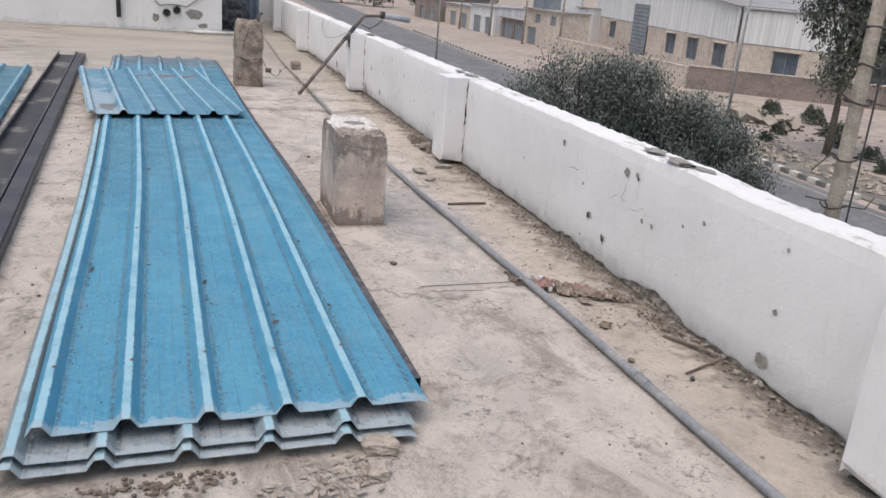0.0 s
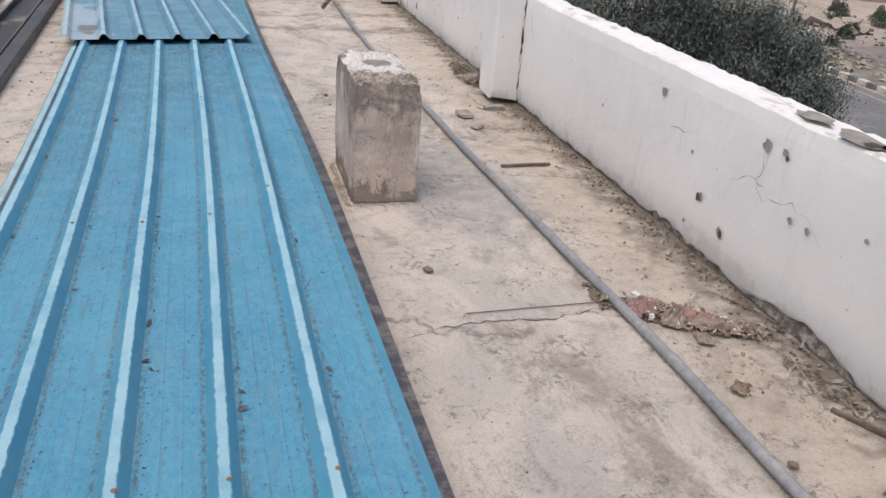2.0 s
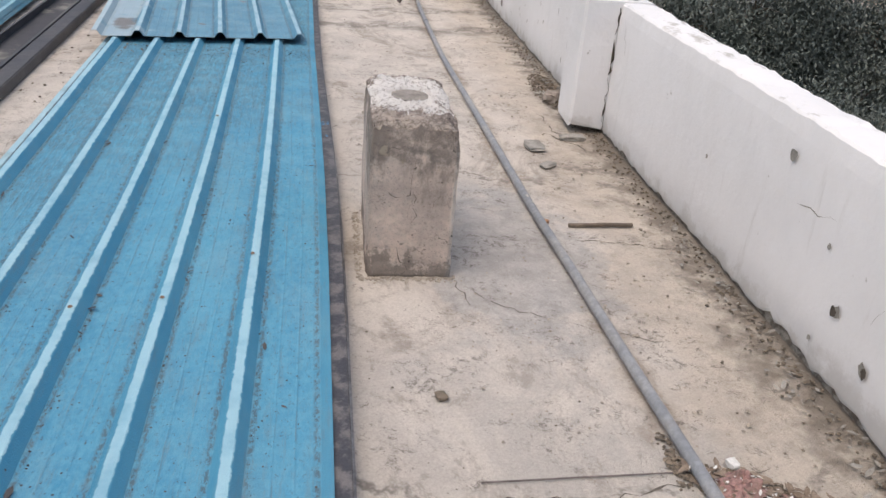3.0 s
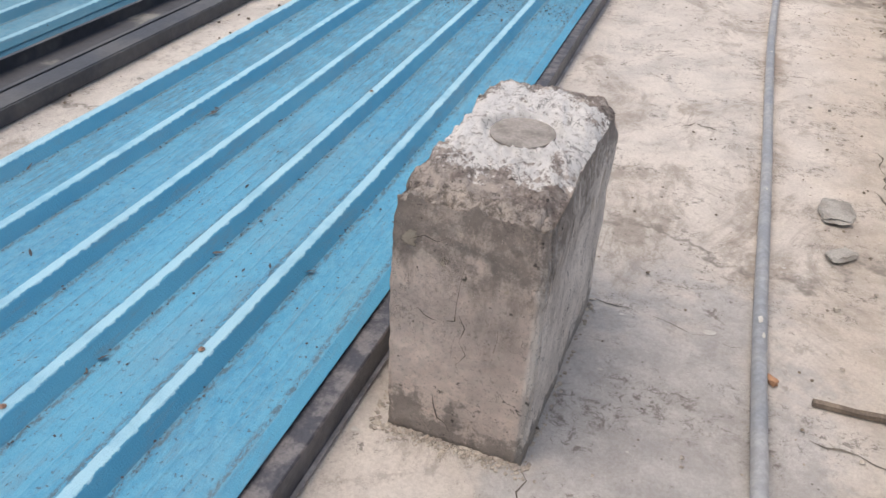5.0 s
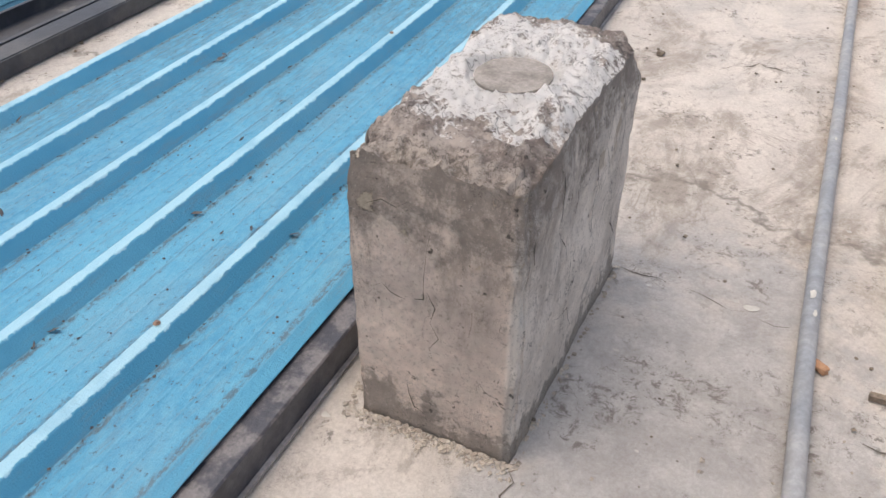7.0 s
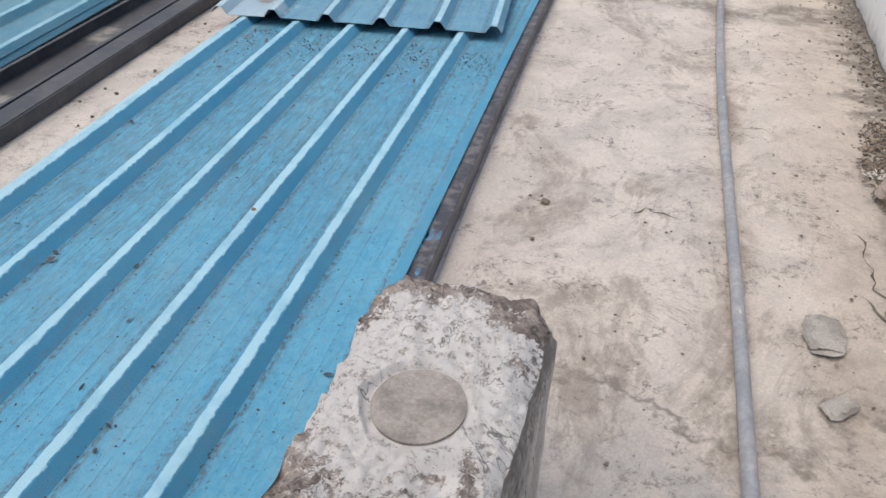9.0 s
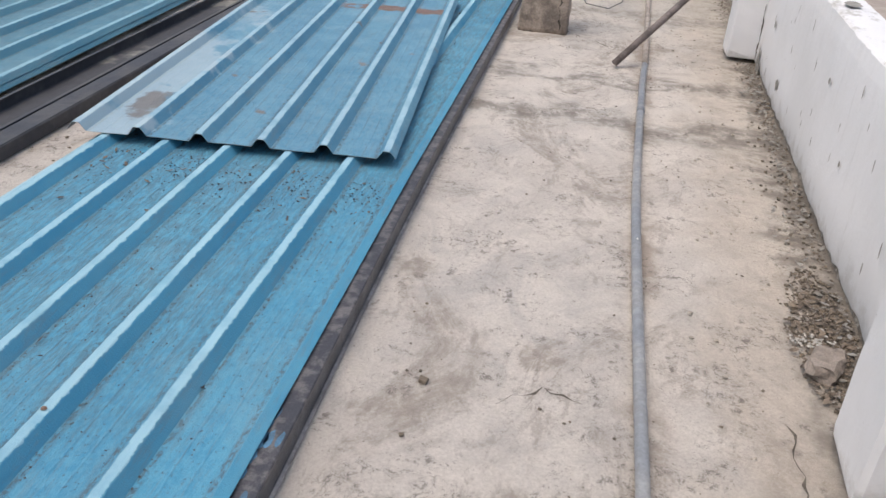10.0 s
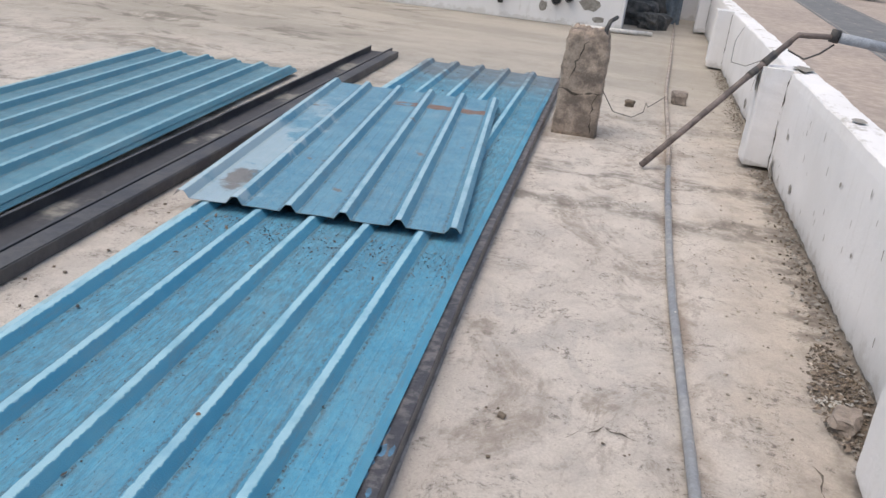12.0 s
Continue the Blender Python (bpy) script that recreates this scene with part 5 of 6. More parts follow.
gap = bmesh.new()
ribbon(gap, [(1.83, 5.58, 0.004), (1.86, 5.50, 0.004), (1.93, 5.43, 0.004), (1.96, 5.30, 0.004)], 0.004, (0, 0, 1), rs)
ribbon(gap, [(1.86, 5.86, 0.004), (1.86, 5.62, 0.004), (1.93, 5.55, 0.004), (2.06, 5.53, 0.004)], 0.004, (0, 0, 1), rs)
for v in gap.verts:
    v.co.z = rough_z(v.co.x, v.co.y) - 0.0018
part("open_joint", gap, MAT_CRACK, floor, "open dark joint round the pilaster foot", "stuff")


def on_sheet(r):
    """A place in a pan of the top sheet, by its rib foot more often than not."""
    k = r.randrange(5)
    u = k * PITCH + (0.036 + abs(r.gauss(0, 0.008)) if r.random() < 0.6 else r.uniform(0.04, 0.17))
    v = r.uniform(0.1, 8.3)
    p = main_sheet.matrix_world @ Vector((u, v, 0.0035))
    return (p.x, p.y, p.z)


scatter("debris", 3200, on_sheet, 0.0032, 20, MAT_WIRE, "rock", "dirt crumbs in the pans of the top sheet")
scatter("debris", 210, on_sheet, 0.015, 21, MAT_WIRE, "flake", "dead leaves and droppings on the top sheet")



def by_old_sheet(r):
    """A place in a pan just before the old sheet's front edge."""
    p = main_sheet.matrix_world @ Vector((r.randrange(5) * PITCH + r.uniform(0.036, 0.172), 4.40 - abs(r.gauss(0, 0.16)), 0.0035))
    return (p.x, p.y, p.z)


scatter("debris", 420, by_old_sheet, 0.0042, 22, MAT_WIRE, "rock", "dirt crumbs gathered before the old sheet")
scatter("debris", 60, by_old_sheet, 0.013, 23, MAT_WOOD, "flake", "dead leaves gathered before the old sheet")

# ---- far end of the roof ----
dp = thing("drain_pipe", tube([(-0.75, 15.50, 0.19), (-0.75, 15.50, 2.7)], 0.035, 12), MAT_RAG, "dark drain pipe that ends short on the white wall", "pipe")
for x, z in ((0.015, 0.31), (0.185, 0.36)):
    b = thing("pipe_stub", tube([(x, 15.56, z), (x, 15.47, z)], 0.062, 16, caps=False), MAT_RAG, "short dark pipe end sticking out of the wall", "pipe", "pipe ends")
    part("mouth", tube([(x, 15.555, z), (x, 15.52, z)], 0.052, 16), MAT_WIRE, b)
wp = bmesh.new()
ragged_patch(wp, (0.45, 15.546, 0.30), (1, 0, 0), (0, 0, 1), 0.17, rs, 0.7, 13)
ragged_patch(wp, (-0.16, 15.546, 0.22), (1, 0, 0), (0, 0, 1), 0.06, rs, 1.4, 9)
ragged_patch(wp, (0.62, 15.546, 0.12), (1, 0, 0), (0, 0, 1), 0.10, rs, 0.5, 9)
part("plaster_chip", wp, MAT_CHIP, north, "bare grey cement patches", "stuff")
thing("wall_cable", tube([(-0.25, 15.54, 0.9), (-0.2, 15.53, 0.55), (-0.1, 15.53, 0.42), (0.1, 15.53, 0.45), (0.35, 15.53, 0.42), (0.62, 15.53, 0.62), (0.8, 15.54, 0.95)], 0.008, 6), MAT_WIRE, "dark cable looping down the white wall", "cable")
for y, x0, x1 in ((15.32, 0.30, 1.35), (15.24, 0.45, 1.15)):
    thing("plastic_pipe", tube([(x0, y, 0.032), (x1, y + 0.12, 0.032)], 0.028, 10), MAT_WHITEPIPE, "white plastic pipe lying at the foot of the wall", "pipe", "loose white pipes")
tin = bmesh.new()
last = None
for i in range(25):
    x = 0.98 + 0.032 * i
    y = 17.6 + (0.016 if i % 4 < 2 else -0.016)
    ring = [tin.verts.new((x, y + e, z)) for e, z in ((0, 0.0), (0, 1.9), (0.003, 1.9), (0.003, 0.0))]
    if last:
        for q in range(4):
            tin.faces.new((last[q], last[(q + 1) % 4], ring[(q + 1) % 4], ring[q]))
    last = ring
thing("tin_sheet", tin, MAT_TANK, "blue-grey ribbed tin sheet standing across the recess", "metal sheet")
for k, (x, y, sx, sy, sz) in enumerate(((1.12, 16.9, 0.5, 0.5, 0.34), (1.35, 16.5, 0.4, 0.35, 0.22), (1.2, 17.3, 0.55, 0.4, 0.52))):
    lump("scrap_sack", x, y, 0.0, sx, sy, sz, MAT_RAG, "dark bundle of rags and scrap in the recess", "scrap", 70 + k, "scrap bundles")

# ---- outside: ground, road, kerbs ----
G = -6.5
ground = thing("ground", boxes((-1500, 1500, -1500, 1500, G - 0.5, G)), MAT_GROUND, "dry dusty brown ground", "ground", kind="structure")


def kerb_x(y):
    return 28.05 + 0.052 * (y - 26)


def strip(name, off0, off1, y0, y1, z, material, label, category, h=0.02):
    bm = bmesh.new()
    box(bm, 0, 1, 0, 1, G, z)
    for v in bm.verts:
        y = y0 if v.co.y < 0.5 else y1
        v.co = Vector((kerb_x(y) + (off0 if v.co.x < 0.5 else off1), y, v.co.z))
    return thing(name, bm, material, label, category, kind="structure")


road = strip("road", -9.4, -0.55, -60, 400, G + 0.03, MAT_ASPHALT, "dusty grey asphalt road along the building", "road")
strip("verge", 0.3, 4.8, -60, 74, G + 0.05, MAT_VERGE, "scrubby litter-strewn verge beyond the road", "verge")
for off in (-1.25, -9.0):
    lb = bmesh.new()
    box(lb, 0, 1, 0, 1, G + 0.03, G + 0.036)
    for v in lb.verts:
        y = -20 if v.co.y < 0.5 else 200
        v.co = Vector((kerb_x(y) + off + (0.12 if v.co.x > 0.5 else 0), y, v.co.z))
    part("edge_line", lb, MAT_RUBBLE, road, "worn pale edge line")
dash = bmesh.new()
for k in range(22):
    y = 2 + 9 * k
    box(dash, kerb_x(y) - 5.5, kerb_x(y) - 5.38, y, y + 3, G + 0.03, G + 0.036)
part("centre_line", dash, MAT_RUBBLE, road, "worn dashed centre line", "stuff")
kerb = empty("kerb", "black and white painted kerb stones beside the road", "kerb", kind="structure")
kstone = boxes((-0.16, 0.16, -0.30, 0.30, 0.0, 0.24), bevel=0.03)
kme = [mesh_of("kerb_stone", kstone, MAT_KERB_W)]
kme.append(kme[0].copy())
kme[1].materials[0] = MAT_KERB_B
rk = random.Random(2)
for k in range(150):
    y = 20 + 0.66 * k
    if 39.5 < y < 41 or rk.random() < 0.05:
        continue
    s = new("kerb_stone", kme[k % 2])
    s.parent = kerb
    s.matrix_basis = pose(kerb_x(y), y, G, 0, 0, rk.uniform(-6, 0))


# ---- outside: trees ----
def tree(name, base, blobs, leaves, size, material, label, seed, limbs=True):
    """A tapered trunk, limbs to every lobe of the crown, and a crown of many small drooping leaves."""
    rnd = random.Random(seed)
    ob = empty(name, label, "tree", at=Matrix.Translation(base))
    b = Vector(base)
    mid = sum((Vector(q[:3]) for q in blobs), Vector()) / len(blobs) - b
    fork = Vector((mid.x * 0.35, mid.y * 0.35, mid.z * 0.45))
    tr = tube([(0, 0, -0.1), (fork.x * 0.3 + 0.05, fork.y * 0.3, fork.z * 0.5), fork], 0.2, 9, radii=[0.24, 0.19, 0.15])
    part("trunk", tr, MAT_BARK, ob, "rough brown trunk")
    lb = bmesh.new()
    lf = bmesh.new()
    total = sum(q[3] ** 2 for q in blobs)
    for x, y, z, r in blobs:
        c = Vector((x, y, z)) - b
        m = fork.lerp(c, 0.5) + Vector((rnd.uniform(-.2, .2), rnd.uniform(-.2, .2), 0.15))
        tube([fork, m, c], 0.1, 6, lb, radii=[0.10, 0.07, 0.04])
        twigs = []
        for _ in range(max(8, int(26 * r))):
            d = Vector((rnd.gauss(0, 1), rnd.gauss(0, 1), rnd.gauss(0.25, 0.9))).normalized() * r * rnd.uniform(0.55, 1.12)
            d.z *= 0.85
            twigs.append(c + d)
            if rnd.random() < 0.35:
                tube([c, c + d * 0.5 + Vector((0, 0, 0.08 * r)), c + d], 0.02, 4, lb, caps=False, radii=[0.03, 0.018, 0.008])
        for _ in range(int(leaves * r * r / total)):
            t = rnd.choice(twigs)
            p = t + Vector((rnd.gauss(0, 1), rnd.gauss(0, 1), rnd.gauss(-0.3, 0.9))) * (0.17 + 0.07 * r)
            yaw, droop = rnd.uniform(0, 6.283), rnd.uniform(0.2, 1.3)
            d = Vector((math.cos(yaw) * math.cos(droop), math.sin(yaw) * math.cos(droop), -math.sin(droop)))
            s = d.cross(Vector((0, 0, 1))).normalized() * size * rnd.uniform(0.18, 0.32)
            L = size * rnd.uniform(0.7, 1.5)
            v = [lf.verts.new(q) for q in (p, p + d * L * 0.5 + s, p + d * L, p + d * L * 0.5 - s)]
            lf.faces.new(v)
    part("branching", lb, MAT_BARK, ob, "thin brown limbs and twigs", "stuff")
    part("crown", lf, material, ob, "loose uneven crown of small leaves", "stuff")
    return ob


tree("tree", (11.2, 20.5, G), ((10.4, 20.2, -1.9, 1.5), (9.0, 20.6, -2.3, 1.2), (11.6, 20.0, -1.3, 1.15), (10.9, 20.5, -3.3, 1.7), (9.6, 19.6, -3.6, 1.5), (8.3, 20.6, -3.1, 0.9), (12.0, 20.5, -2.7, 1.3), (11.0, 19.3, -0.85, 0.55), (12.3, 20.4, -1.1, 0.5)),
     95000, 0.085, MAT_LEAF, "dark-green broadleaf tree beside the parapet wall, leaves paled for haze", 5)
tree("tree", (14.2, 19.6, G), ((13.3, 19.8, -2.3, 1.25), (14.5, 19.5, -3.2, 1.35), (12.8, 19.3, -3.9, 1.6), (15.3, 19.3, -4.1, 1.05), (14.0, 18.6, -4.6, 1.5), (11.4, 17.6, -4.2, 1.4), (12.9, 16.8, -4.6, 1.3), (13.9, 20.2, -1.95, 0.6), (15.0, 19.9, -2.6, 0.6)),
     95000, 0.085, MAT_LEAF, "green tree with drooping twigs between wall and road, leaves paled for haze", 6)
tree("tree", (34.3, 36.6, G), ((33.6, 36.8, 0.9, 2.1), (35.6, 36.2, 2.0, 2.4), (32.4, 37.2, 2.9, 1.8), (34.6, 36.0, -0.9, 1.8), (36.5, 36.6, 0.2, 2.2), (34.4, 36.9, 4.2, 2.2), (33.2, 36.1, -2.2, 0.9)),
     17000, 0.24, MAT_LEAF_FAR, "tall roadside tree with an open crown, leaves paled for haze", 7)
for k, (x, y, r) in enumerate(((50, 168, 4.0), (57, 182, 5.0), (44, 196, 4.5), (66, 190, 5.0), (38, 205, 4.0))):
    tree("tree", (x, y, G), ((x, y, G + 4.2, r * 0.8), (x - r * 0.6, y, G + 3.4, r * 0.6), (x + r * 0.6, y + 1, G + 3.6, r * 0.65)), 2600, 0.7, MAT_LEAF_FAR, "distant green tree by the road, leaves paled for haze", 20 + k)


def bush(x, y, r, seed):
    rnd = random.Random(seed)
    lf = bmesh.new()
    for _ in range(int(900 * r)):
        a, e = rnd.uniform(0, 6.283), rnd.random()
        rr = r * (0.75 + 0.3 * noise.noise(Vector((math.cos(a) * 2, math.sin(a) * 2, seed)))) * rnd.random() ** 0.4
        p = Vector((rr * math.cos(a) * (1 - 0.5 * e), rr * math.sin(a) * (1 - 0.5 * e), r * 0.75 * e * (0.7 + 0.3 * math.sin(3 * a + seed))))
        d = Vector((rnd.gauss(0, 1), rnd.gauss(0, 1), rnd.gauss(0.4, 0.6))).normalized() * 0.16
        s = d.cross(Vector((0.3, 0.2, 1))).normalized() * 0.045
        lf.faces.new([lf.verts.new(q) for q in (p, p + d * 0.5 + s, p + d, p + d * 0.5 - s)])
    ob = empty("bush", "dry grey-green roadside bush on the verge", "bush", at=Matrix.Translation((x, y, G + 0.05)), group="verge bushes")
    part("foliage", lf, MAT_LEAF_FAR, ob, "", "stuff")
    part("stem", tube([(0, 0, 0), (0.05, 0, r * 0.5)], 0.04, 6), MAT_BARK, ob)


for k, (x, y, r) in enumerate(((41.5, 50.5, 1.3), (38.6, 47.3, 1.1), (42.6, 47.2, 1.4), (36.2, 43.0, 0.8), (39.8, 42.5, 1.1), (35.2, 46.5, 0.9), (43.5, 53.0, 1.1), (33.0, 44.8, 0.9), (37.5, 39.0, 1.0), (40.5, 54.8, 0.9), (34.5, 32.5, 1.0), (36.5, 50.2, 0.8), (44.8, 50.0, 1.2), (33.4, 40.6, 0.7), (38.0, 44.6, 0.8), (42.4, 44.0, 1.0), (31.8, 46.6, 0.7), (36.8, 36.0, 0.9))):
    bush(x, y, r, 80 + k)
scatter("debris", 420, lambda r: (lambda y: (kerb_x(y) + 1.2 + abs(r.gauss(0, 2.2)), y, G + 0.05))(r.uniform(28, 47)), 0.22, 31, MAT_RUBBLE, "rock", "pale litter and stones on the verge")
scatter("debris", 300, lambda r: (r.gauss(38.6, 1.2), r.gauss(54.5, 3.6), G), 0.9, 32, MAT_RUBBLE, "rock", "bank of pale broken concrete below the compound wall")
scatter("debris", 200, lambda r: (r.uniform(34, 44), r.uniform(40, 56), G), 0.18, 33, MAT_VERGE, "rock", "dry clods on the verge")


# ---- outside: buildings ----
def weld(bm):
    """Join boxes that touch into one solid: merge their corners and drop the faces between them."""
    bmesh.ops.remove_doubles(bm, verts=bm.verts, dist=0.001)
    seen = collections.defaultdict(list)
    for f in bm.faces:
        seen[tuple(sorted(v.index for v in f.verts))].append(f)
    bmesh.ops.delete(bm, geom=[f for fs in seen.values() if len(fs) > 1 for f in fs], context="FACES_ONLY")


def frame_wall(bm, origin, along, length, z0, z1, thick, holes):
    """A wall from origin along a direction with real rectangular openings: (start, end, low, high)."""
    o, u = Vector(origin), Vector(along).normalized()
    n = Vector((u.y, -u.x, 0)) * thick
    xs = sorted({0, length, *(h[0] for h in holes), *(h[1] for h in holes)})
    for a, b in zip(xs, xs[1:]):
        cuts = sorted((h[2], h[3]) for h in holes if h[0] <= a and h[1] >= b)
        z = z0
        for lo, hi in cuts + [(z1, z1)]:
            if lo > z + 1e-4:
                p, q = o + u * a, o + u * b
                vs = [bm.verts.new((*w, h)) for h in (z, lo) for w in ((p + n).to_2d(), (q + n).to_2d(), q.to_2d(), p.to_2d())]
                for f in ((3, 2, 1, 0), (4, 5, 6, 7), (0, 1, 5, 4), (1, 2, 6, 5), (2, 3, 7, 6), (3, 0, 4, 7)):
                    bm.faces.new([vs[i] for i in f])
            z = hi
    weld(bm)
    bmesh.ops.recalc_face_normals(bm, faces=bm.faces)


def oriented_box(bm, origin, along, a, b, d0, d1, z0, z1):
    o, u = Vector(origin), Vector(along).normalized()
    n = Vector((u.y, -u.x, 0))
    vs = [bm.verts.new((*(o + u * s + n * d).to_2d(), z)) for z in (z0, z1) for s, d in ((a, d0), (b, d0), (b, d1), (a, d1))]
    for f in ((3, 2, 1, 0), (4, 5, 6, 7), (0, 1, 5, 4), (1, 2, 6, 5), (2, 3, 7, 6), (3, 0, 4, 7)):
        bm.faces.new([vs[i] for i in f])


def window_at(house, origin, along, s, w, z0, z1):
    """A recessed steel window with its grille bars."""
    wn_ = bmesh.new()
    oriented_box(wn_, origin, along, s - w / 2, s + w / 2, 0.16, 0.2, z0, z1)
    win = part("window", wn_, MAT_WINDOW, house, "dark steel window")
    fb = bmesh.new()
    for a, b, p, q in ((-w / 2, -w / 2 + 0.1, z0, z1), (w / 2 - 0.1, w / 2, z0, z1), (-w / 2, w / 2, z1 - 0.1, z1), (-w / 2, w / 2, z0, z0 + 0.1), (-0.04, 0.04, z0, z1)):
        oriented_box(fb, origin, along, s + a, s + b, 0.10, 0.15, p, q)
    part("frame", fb, MAT_SHUTTER, win)
    hb = bmesh.new()
    oriented_box(hb, origin, along, s - w / 2 - 0.2, s + w / 2 + 0.2, -0.35, 0.0, z1, z1 + 0.1)
    part("hood", hb, MAT_BEIGE, win)


def gabled_cladding(house, origin, along, length, z0, eave, ridge, step, material):
    """Vertical ribbed cladding with a shallow gable top."""
    o, u = Vector(origin), Vector(along).normalized()
    n = Vector((u.y, -u.x, 0))
    bm = bmesh.new()
    last = None
    k = int(length / step)
    for i in range(k + 1):
        s = length * i / k
        d = -0.10 if i % 2 else 0.0
        top = eave + (ridge - eave) * (1 - abs(2 * s / length - 1))
        p = (o + u * s + n * d).to_2d()
        q = (o + u * s + n * 0.1).to_2d()
        ring = [bm.verts.new((*p, z0)), bm.verts.new((*p, top)), bm.verts.new((*q, top)), bm.verts.new((*q, z0))]
        if last:
            for a in range(4):
                bm.faces.new((last[a], last[(a + 1) % 4], ring[(a + 1) % 4], ring[a]))
        last = ring
    bmesh.ops.recalc_face_normals(bm, faces=bm.faces)
    part("cladding", bm, material, house, "pale vertical ribbed metal cladding")


B0, B1 = Vector((51.5, 69.6, 0)), Vector((62.8, 120.5, 0))
AL = (B1 - B0).normalized()
LEN = (B1 - B0).length
shed = empty("factory_shed", "large white-clad factory shed with rendered lower walls and dark windows", "factory building", kind="")
wins = [((Vector((x, y, 0)) - B0).dot(AL), 3.1) for x, y in ((60.8, 111), (55.3, 87), (53.9, 80.2), (52.3, 73.0))]
door_s = (Vector((57.9, 98.6, 0)) - B0).dot(AL)
wb = bmesh.new()
frame_wall(wb, B0, AL, LEN, G, -2.55, 0.25, [(s - w / 2, s + w / 2, -5.2, -2.85) for s, w in wins] + [(door_s - 3.2, door_s + 3.2, G, -2.8)])
part("wall", wb, MAT_BEIGE, shed, "rendered beige lower wall")
for s, w in wins:
    window_at(shed, B0, AL, s, w, -5.2, -2.85)
pb = bmesh.new()
for s in (1.0, *[s + 2.4 for s, w in wins], LEN - 0.6):
    oriented_box(pb, B0, AL, s - 0.2, s + 0.2, -0.12, 0.0, G, -2.55)
part("pier", pb, MAT_BEIGE, shed, "rendered piers between the windows", "stuff")
db = bmesh.new()
edge = []
for k in range(53):
    z = -6.3 + k * 0.12
    p, q = B0 + AL * (door_s - 3.15), B0 + AL * (door_s + 3.15)
    out = Vector((AL.y, -AL.x, 0)) * (0.03 * ((k // 2) % 2) - 0.14)
    edge.append([db.verts.new((*(w + out).to_2d(), z)) for w in (p, q)])
for a, b in zip(edge, edge[1:]):
    db.faces.new((a[0], a[1], b[1], b[0]))
part("shutter", db, MAT_SHUTTER, shed, "tall blue-grey steel shutter door")
gabled_cladding(shed, B0, AL, LEN, -2.5, 0.75, 3.0, 0.45, MAT_CLAD)
rb = bmesh.new()
n3 = Vector((AL.y, -AL.x, 0))
for s0, s1, z0, z1 in ((0, LEN / 2, 0.8, 3.06), (LEN / 2, LEN, 3.06, 0.8)):
    q = [B0 + AL * s0 - n3 * 0.5, B0 + AL * s1 - n3 * 0.5, B0 + AL * s1 + n3 * 45, B0 + AL * s0 + n3 * 45]
    lo = [rb.verts.new((p.x, p.y, z)) for p, z in zip(q, (z0, z1, z1, z0))]
    hi = [rb.verts.new((p.x, p.y, z + 0.12)) for p, z in zip(q, (z0, z1, z1, z0))]
    for f in ((lo[3], lo[2], lo[1], lo[0]), hi, (lo[0], lo[1], hi[1], hi[0]), (lo[1], lo[2], hi[2], hi[1]), (lo[2], lo[3], hi[3], hi[2]), (lo[3], lo[0], hi[0], hi[3])):
        rb.faces.new(f)
part("roof", rb, MAT_ROOFSHEET, shed, "low-pitched grey sheet roof")
sb = bmesh.new()
oriented_box(sb, B0, AL, 0, 0.3, 0.3, 45, G, 0.8)
oriented_box(sb, B0, AL, LEN - 0.3, LEN, 0.3, 45, G, 0.8)
oriented_box(sb, B0, AL, 0, LEN, 44.7, 45, G, 0.8)
part("side_wall", sb, MAT_CLAD, shed)

A0, A1 = Vector((51.7, 69.3, 0)), Vector((63.5, 49.0, 0))
AA = (A1 - A0).normalized()
annex = empty("factory_annex", "white-clad factory annex with a beige rendered base and dark window", "factory building")
# the annex runs away from its corner, so its outside lies on the other side of the line
O2, U2 = A1, (A0 - A1).normalized()
L2 = (A1 - A0).length
ws = L2 - 4.7
ab = bmesh.new()
frame_wall(ab, O2, U2, L2, G, -2.55, 0.25, [(ws - 1.2, ws + 1.2, -5.1, -2.9), (ws - 9.2, ws - 6.8, -5.1, -2.9)])
part("wall", ab, MAT_BEIGE, annex, "rendered beige lower wall")
window_at(annex, O2, U2, ws, 2.4, -5.1, -2.9)
window_at(annex, O2, U2, ws - 8, 2.4, -5.1, -2.9)
gabled_cladding(annex, O2, U2, L2, -2.5, 0.55, 0.62, 0.45, MAT_CLAD)
xb = bmesh.new()
oriented_box(xb, O2, U2, -0.3, L2, -0.3, 16, 0.62, 0.75)
part("roof", xb, MAT_ROOFSHEET, annex, "flat grey sheet roof")
xb = bmesh.new()
oriented_box(xb, O2, U2, 0, 0.3, 0.3, 15.7, G, 0.6)
oriented_box(xb, O2, U2, 0, L2, 15.7, 16, G, 0.6)
part("side_wall", xb, MAT_CLAD, annex)

cw = bmesh.new()
frame_wall(cw, (43.6, 65.0, 0), (0.03, 1, 0), 31, G, -4.75, 0.25, [])
oriented_box(cw, (43.6, 65.0, 0), (0.03, 1, 0), 0, 31, -0.06, 0.31, -4.75, -4.62)
compound = thing("compound_wall", cw, MAT_BEIGE, "rendered beige compound wall before the factory", "boundary wall")
pl = bmesh.new()
for k in range(9):
    oriented_box(pl, (43.6, 65.0, 0), (0.03, 1, 0), k * 3.6, k * 3.6 + 0.35, -0.1, 0.0, G, -4.76)
part("pier", pl, MAT_BEIGE, compound, "", "stuff")
cb = bmesh.new()
frame_wall(cb, (61.5, 51.5, 0), (-17.9, 13.4, 0), 22.35, G, -4.55, 0.25, [])
brickwall = thing("compound_wall", cb, MAT_DULLBRICK, "dull unplastered brick boundary wall behind the scrub", "boundary wall")
cc = bmesh.new()
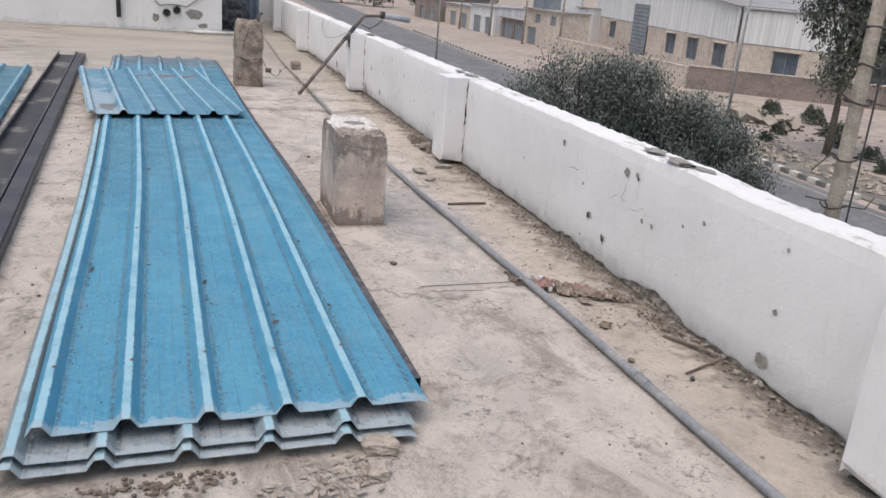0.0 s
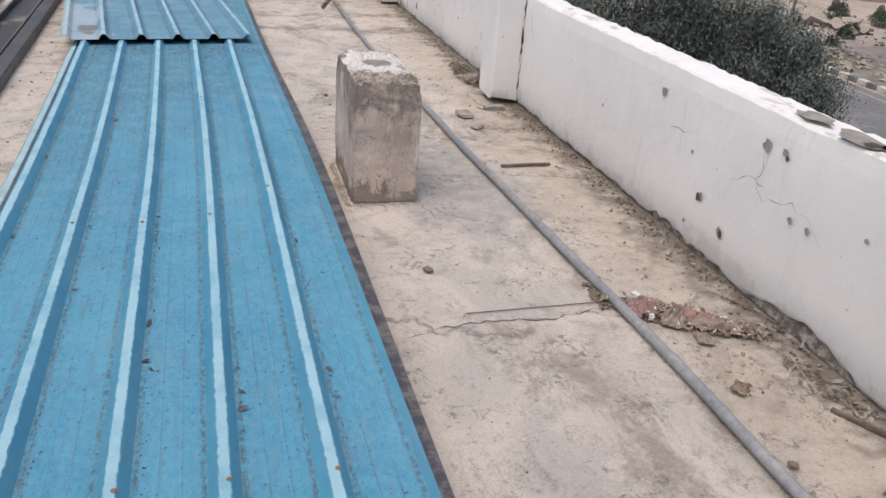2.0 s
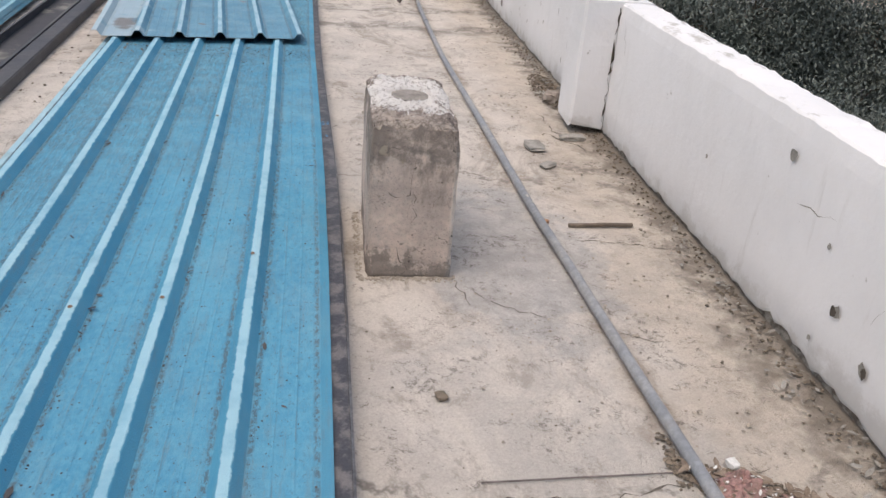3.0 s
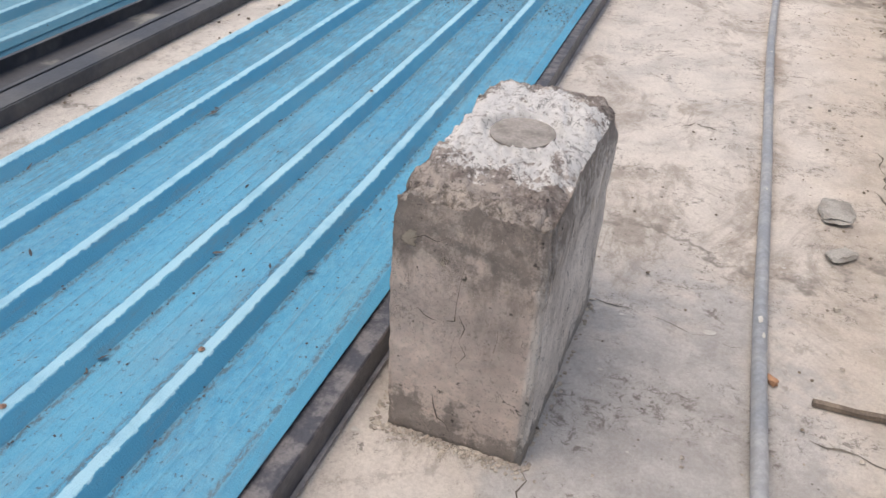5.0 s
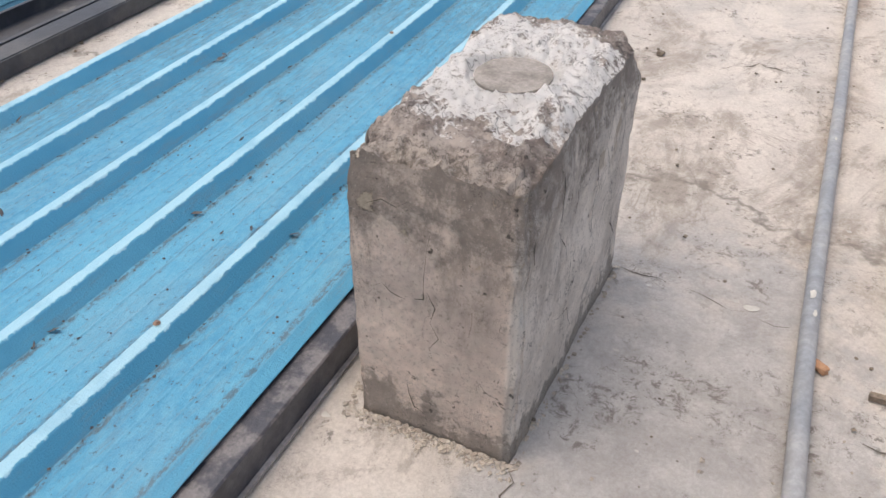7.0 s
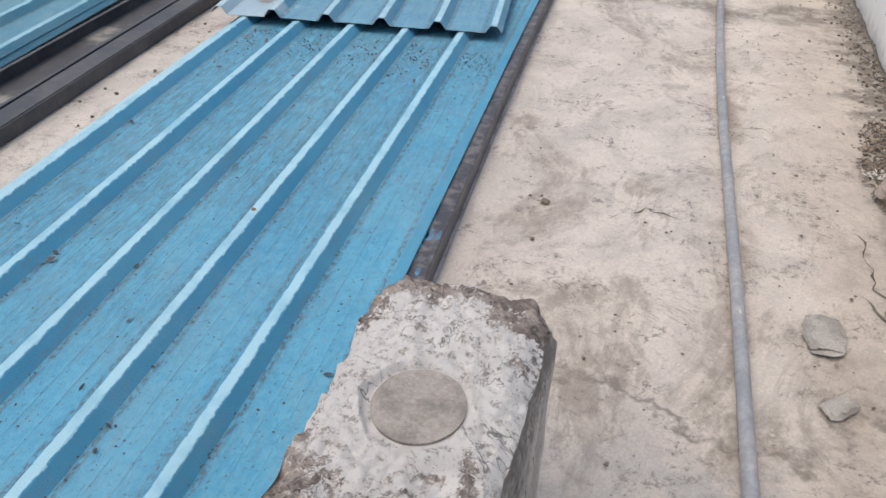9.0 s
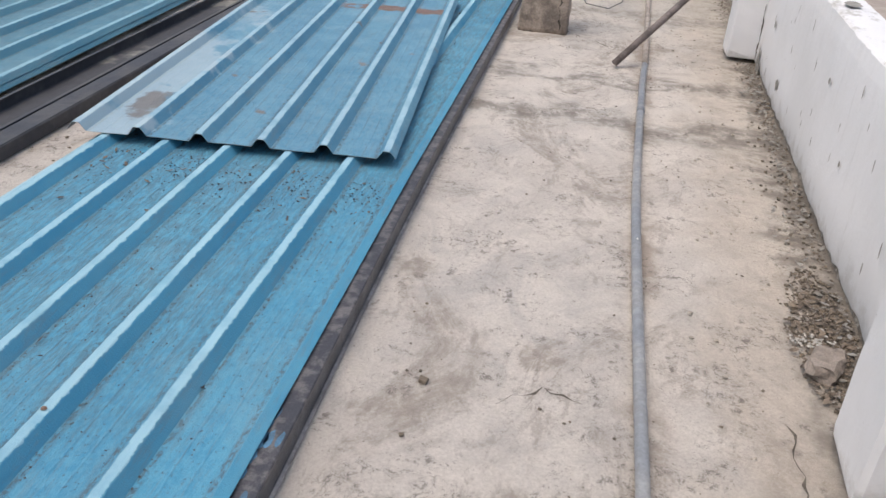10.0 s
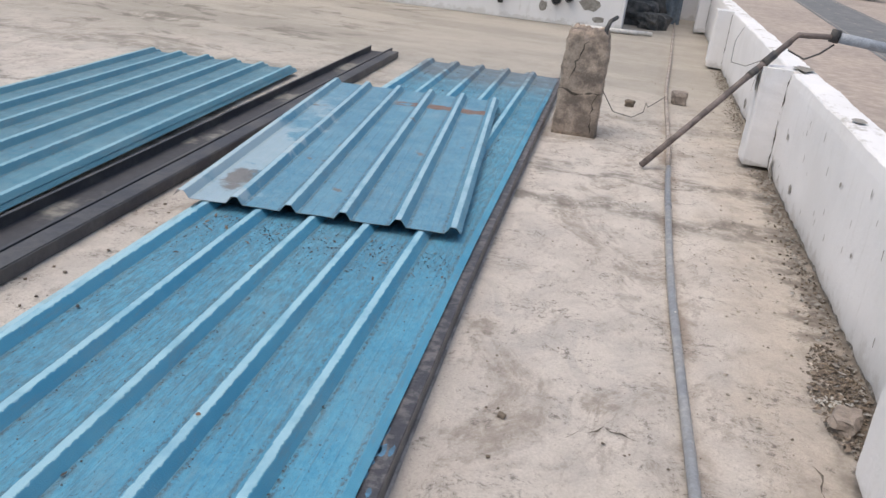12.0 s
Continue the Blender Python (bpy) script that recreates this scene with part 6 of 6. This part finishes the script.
oriented_box(cc, (61.5, 51.5, 0), (-17.9, 13.4, 0), 0, 22.3, -0.05, 0.3, -4.549, -4.45)
part("coping", cc, MAT_BEIGE, brickwall)


def low_building(name, x, y0, y1, depth, top, material, label, doors, parapet=0.0):
    house = empty(name, label, "building")
    L = y1 - y0
    bm = bmesh.new()
    frame_wall(bm, (x, y0, 0), (0, 1, 0), L, G, top, 0.3, [(a, b, lo, hi) for a, b, lo, hi in doors])
    part("wall", bm, material, house)
    bm = boxes((x + 0.3, x + depth, y0, y0 + 0.3, G, top), (x + 0.3, x + depth, y1 - 0.3, y1, G, top), (x + depth - 0.3, x + depth, y0 + 0.3, y1 - 0.3, G, top))
    part("side_wall", bm, material, house)
    part("roof", boxes((x - 0.4, x + depth, y0 - 0.2, y1 + 0.2, top + 0.002, top + 0.18)), MAT_ROOFSHEET, house)
    for a, b, lo, hi in doors:
        part("shutter", boxes((x + 0.15, x + 0.2, y0 + a, y0 + b, lo, hi)), MAT_SHUTTER, house)
    return house


low_building("shop_building", 46, 97.5, 109, 4, -1.9, MAT_BEIGE, "beige two-storey shop building with an upper block", [(1.5, 3.2, -3.6, -2.4), (6.5, 8.2, -3.6, -2.4), (7.5, 10.5, G, -4.2)])
part("upper_block", boxes((46.5, 49, 104.5, 108, -1.70, -0.3)), MAT_SHUTTER, low_building("shop_building", 60, 118, 121.5, 6, -1.6, MAT_CLAD, "small pale building behind the shops", []))
low_building("shop_building", 46.5, 109.6, 119.2, 8, -3.7, MAT_DULLBRICK, "low dark brick shop with wide shutters", [(1, 4.4, G, -4.3), (5.2, 8.6, G, -4.3)])
low_building("shop_building", 45.5, 119.8, 131, 10, -2.5, MAT_CLAD, "pale low shop building by the road", [(1, 4, G, -4.0), (6, 9.5, G, -4.0)])
low_building("shop_building", 46, 132, 146, 10, -3.0, MAT_BEIGE, "low beige building further along the road", [(2, 5, G, -4.2), (8, 11, G, -4.2)])
low_building("shop_building", 45, 148, 163, 10, -2.0, MAT_DULLBRICK, "distant brick building along the road", [(2, 5, G, -4.2), (8, 11, G, -4.2)])
white_shed = empty("white_shed", "white ribbed shed behind the shops", "shed")
gabled_cladding(white_shed, (61, 122.5, 0), (0.25, 1, 0), 26, -3.2, 1.6, 3.4, 0.5, MAT_CLAD)
wbm = bmesh.new()
frame_wall(wbm, (61.02, 122.5, 0), (0.25, 1, 0), 26, G, -3.25, 0.25, [])
part("wall", wbm, MAT_SHUTTER, white_shed)
wbm = bmesh.new()
oriented_box(wbm, (61.0, 122.5, 0), (0.25, 1, 0), 0, 26, 0.2, 20, 1.4, 1.5)
part("roof", wbm, MAT_ROOFSHEET, white_shed)

# ---- outside: poles and wires ----
pole = thing("utility_pole", tube([(9.30, 9.5, G), (9.26, 9.5, -2), (9.22, 9.5, 2.6)], 0.13, 4, radii=[0.19, 0.155, 0.12]), MAT_POLE, "square tapered cast-concrete utility pole wound with wire", "utility pole")
for k, z in enumerate((1.05, 0.55, 0.05, -0.75, -1.45, -2.0)):
    part("wire_wrap", tube([(9.25 + 0.19 * math.cos(a), 9.5 + 0.19 * math.sin(a), z + 0.03 * math.sin(2 * a + k)) for a in (i * 0.524 for i in range(13))], 0.016, 5), MAT_WIRE, pole, "dark wire wound round the pole")
    part("barb", tube([(9.05, 9.4, z), (8.75 + 0.05 * k, 9.38, z + 0.10), (8.62, 9.4, z + 0.16 * (-1) ** k)], 0.011, 5), MAT_WIRE, pole)
    part("barb", tube([(9.4, 9.45, z), (9.75, 9.42, z - 0.05), (9.9, 9.44, z + 0.12 * (-1) ** k)], 0.011, 5), MAT_WIRE, pole)
part("cable", tube([(9.42, 9.38, 2.2), (9.43, 9.38, -1.0), (9.40, 9.38, G)], 0.014, 6), MAT_WIRE, pole, "black cable down the pole")
lamp_post = thing("street_lamp", tube([(31.6, 42.2, G), (31.66, 42.2, -2), (31.8, 42.2, 3.5)], 0.09, 10, radii=[0.11, 0.085, 0.06]), MAT_STEELPOLE, "slender grey tubular street lamp post at the kerb", "street lamp")
part("arm", tube([(31.8, 42.2, 3.5), (31.3, 42.2, 4.1), (30.3, 42.2, 4.3)], 0.04, 8), MAT_STEELPOLE, lamp_post)
thing("street_lamp", tube([(21.8, 70.8, G), (21.85, 70.8, 3.5)], 0.08, 10, radii=[0.10, 0.06]), MAT_STEELPOLE, "slender grey lamp post on the near side of the road", "street lamp")
for k, (x, y, h) in enumerate(((44.6, 106, 3.4), (44.2, 118, 3.2), (43.8, 131, 3.2), (45.5, 96.4, 3.5))):
    thing("utility_pole", tube([(x, y, G), (x + 0.1, y, G + 4), (x + 0.15, y, h)], 0.15, 8, radii=[0.17, 0.14, 0.1]), MAT_POLE, "plain cast-concrete utility pole before the shops", "utility pole", "poles before the shops")
for k, z in enumerate((1.35, 1.05, 0.8)):
    pts = [Vector((31.75, 42.2, z + 0.9)).lerp(Vector((45.6, 96.4, z + 1.4)), i / 12) - Vector((0, 0, 1.1 * math.sin(math.pi * i / 12))) for i in range(13)]
    thing("overhead_wire", tube(pts, 0.018, 5), MAT_WIRE, "thin dark overhead wire strung along the road", "wire", "overhead wires")
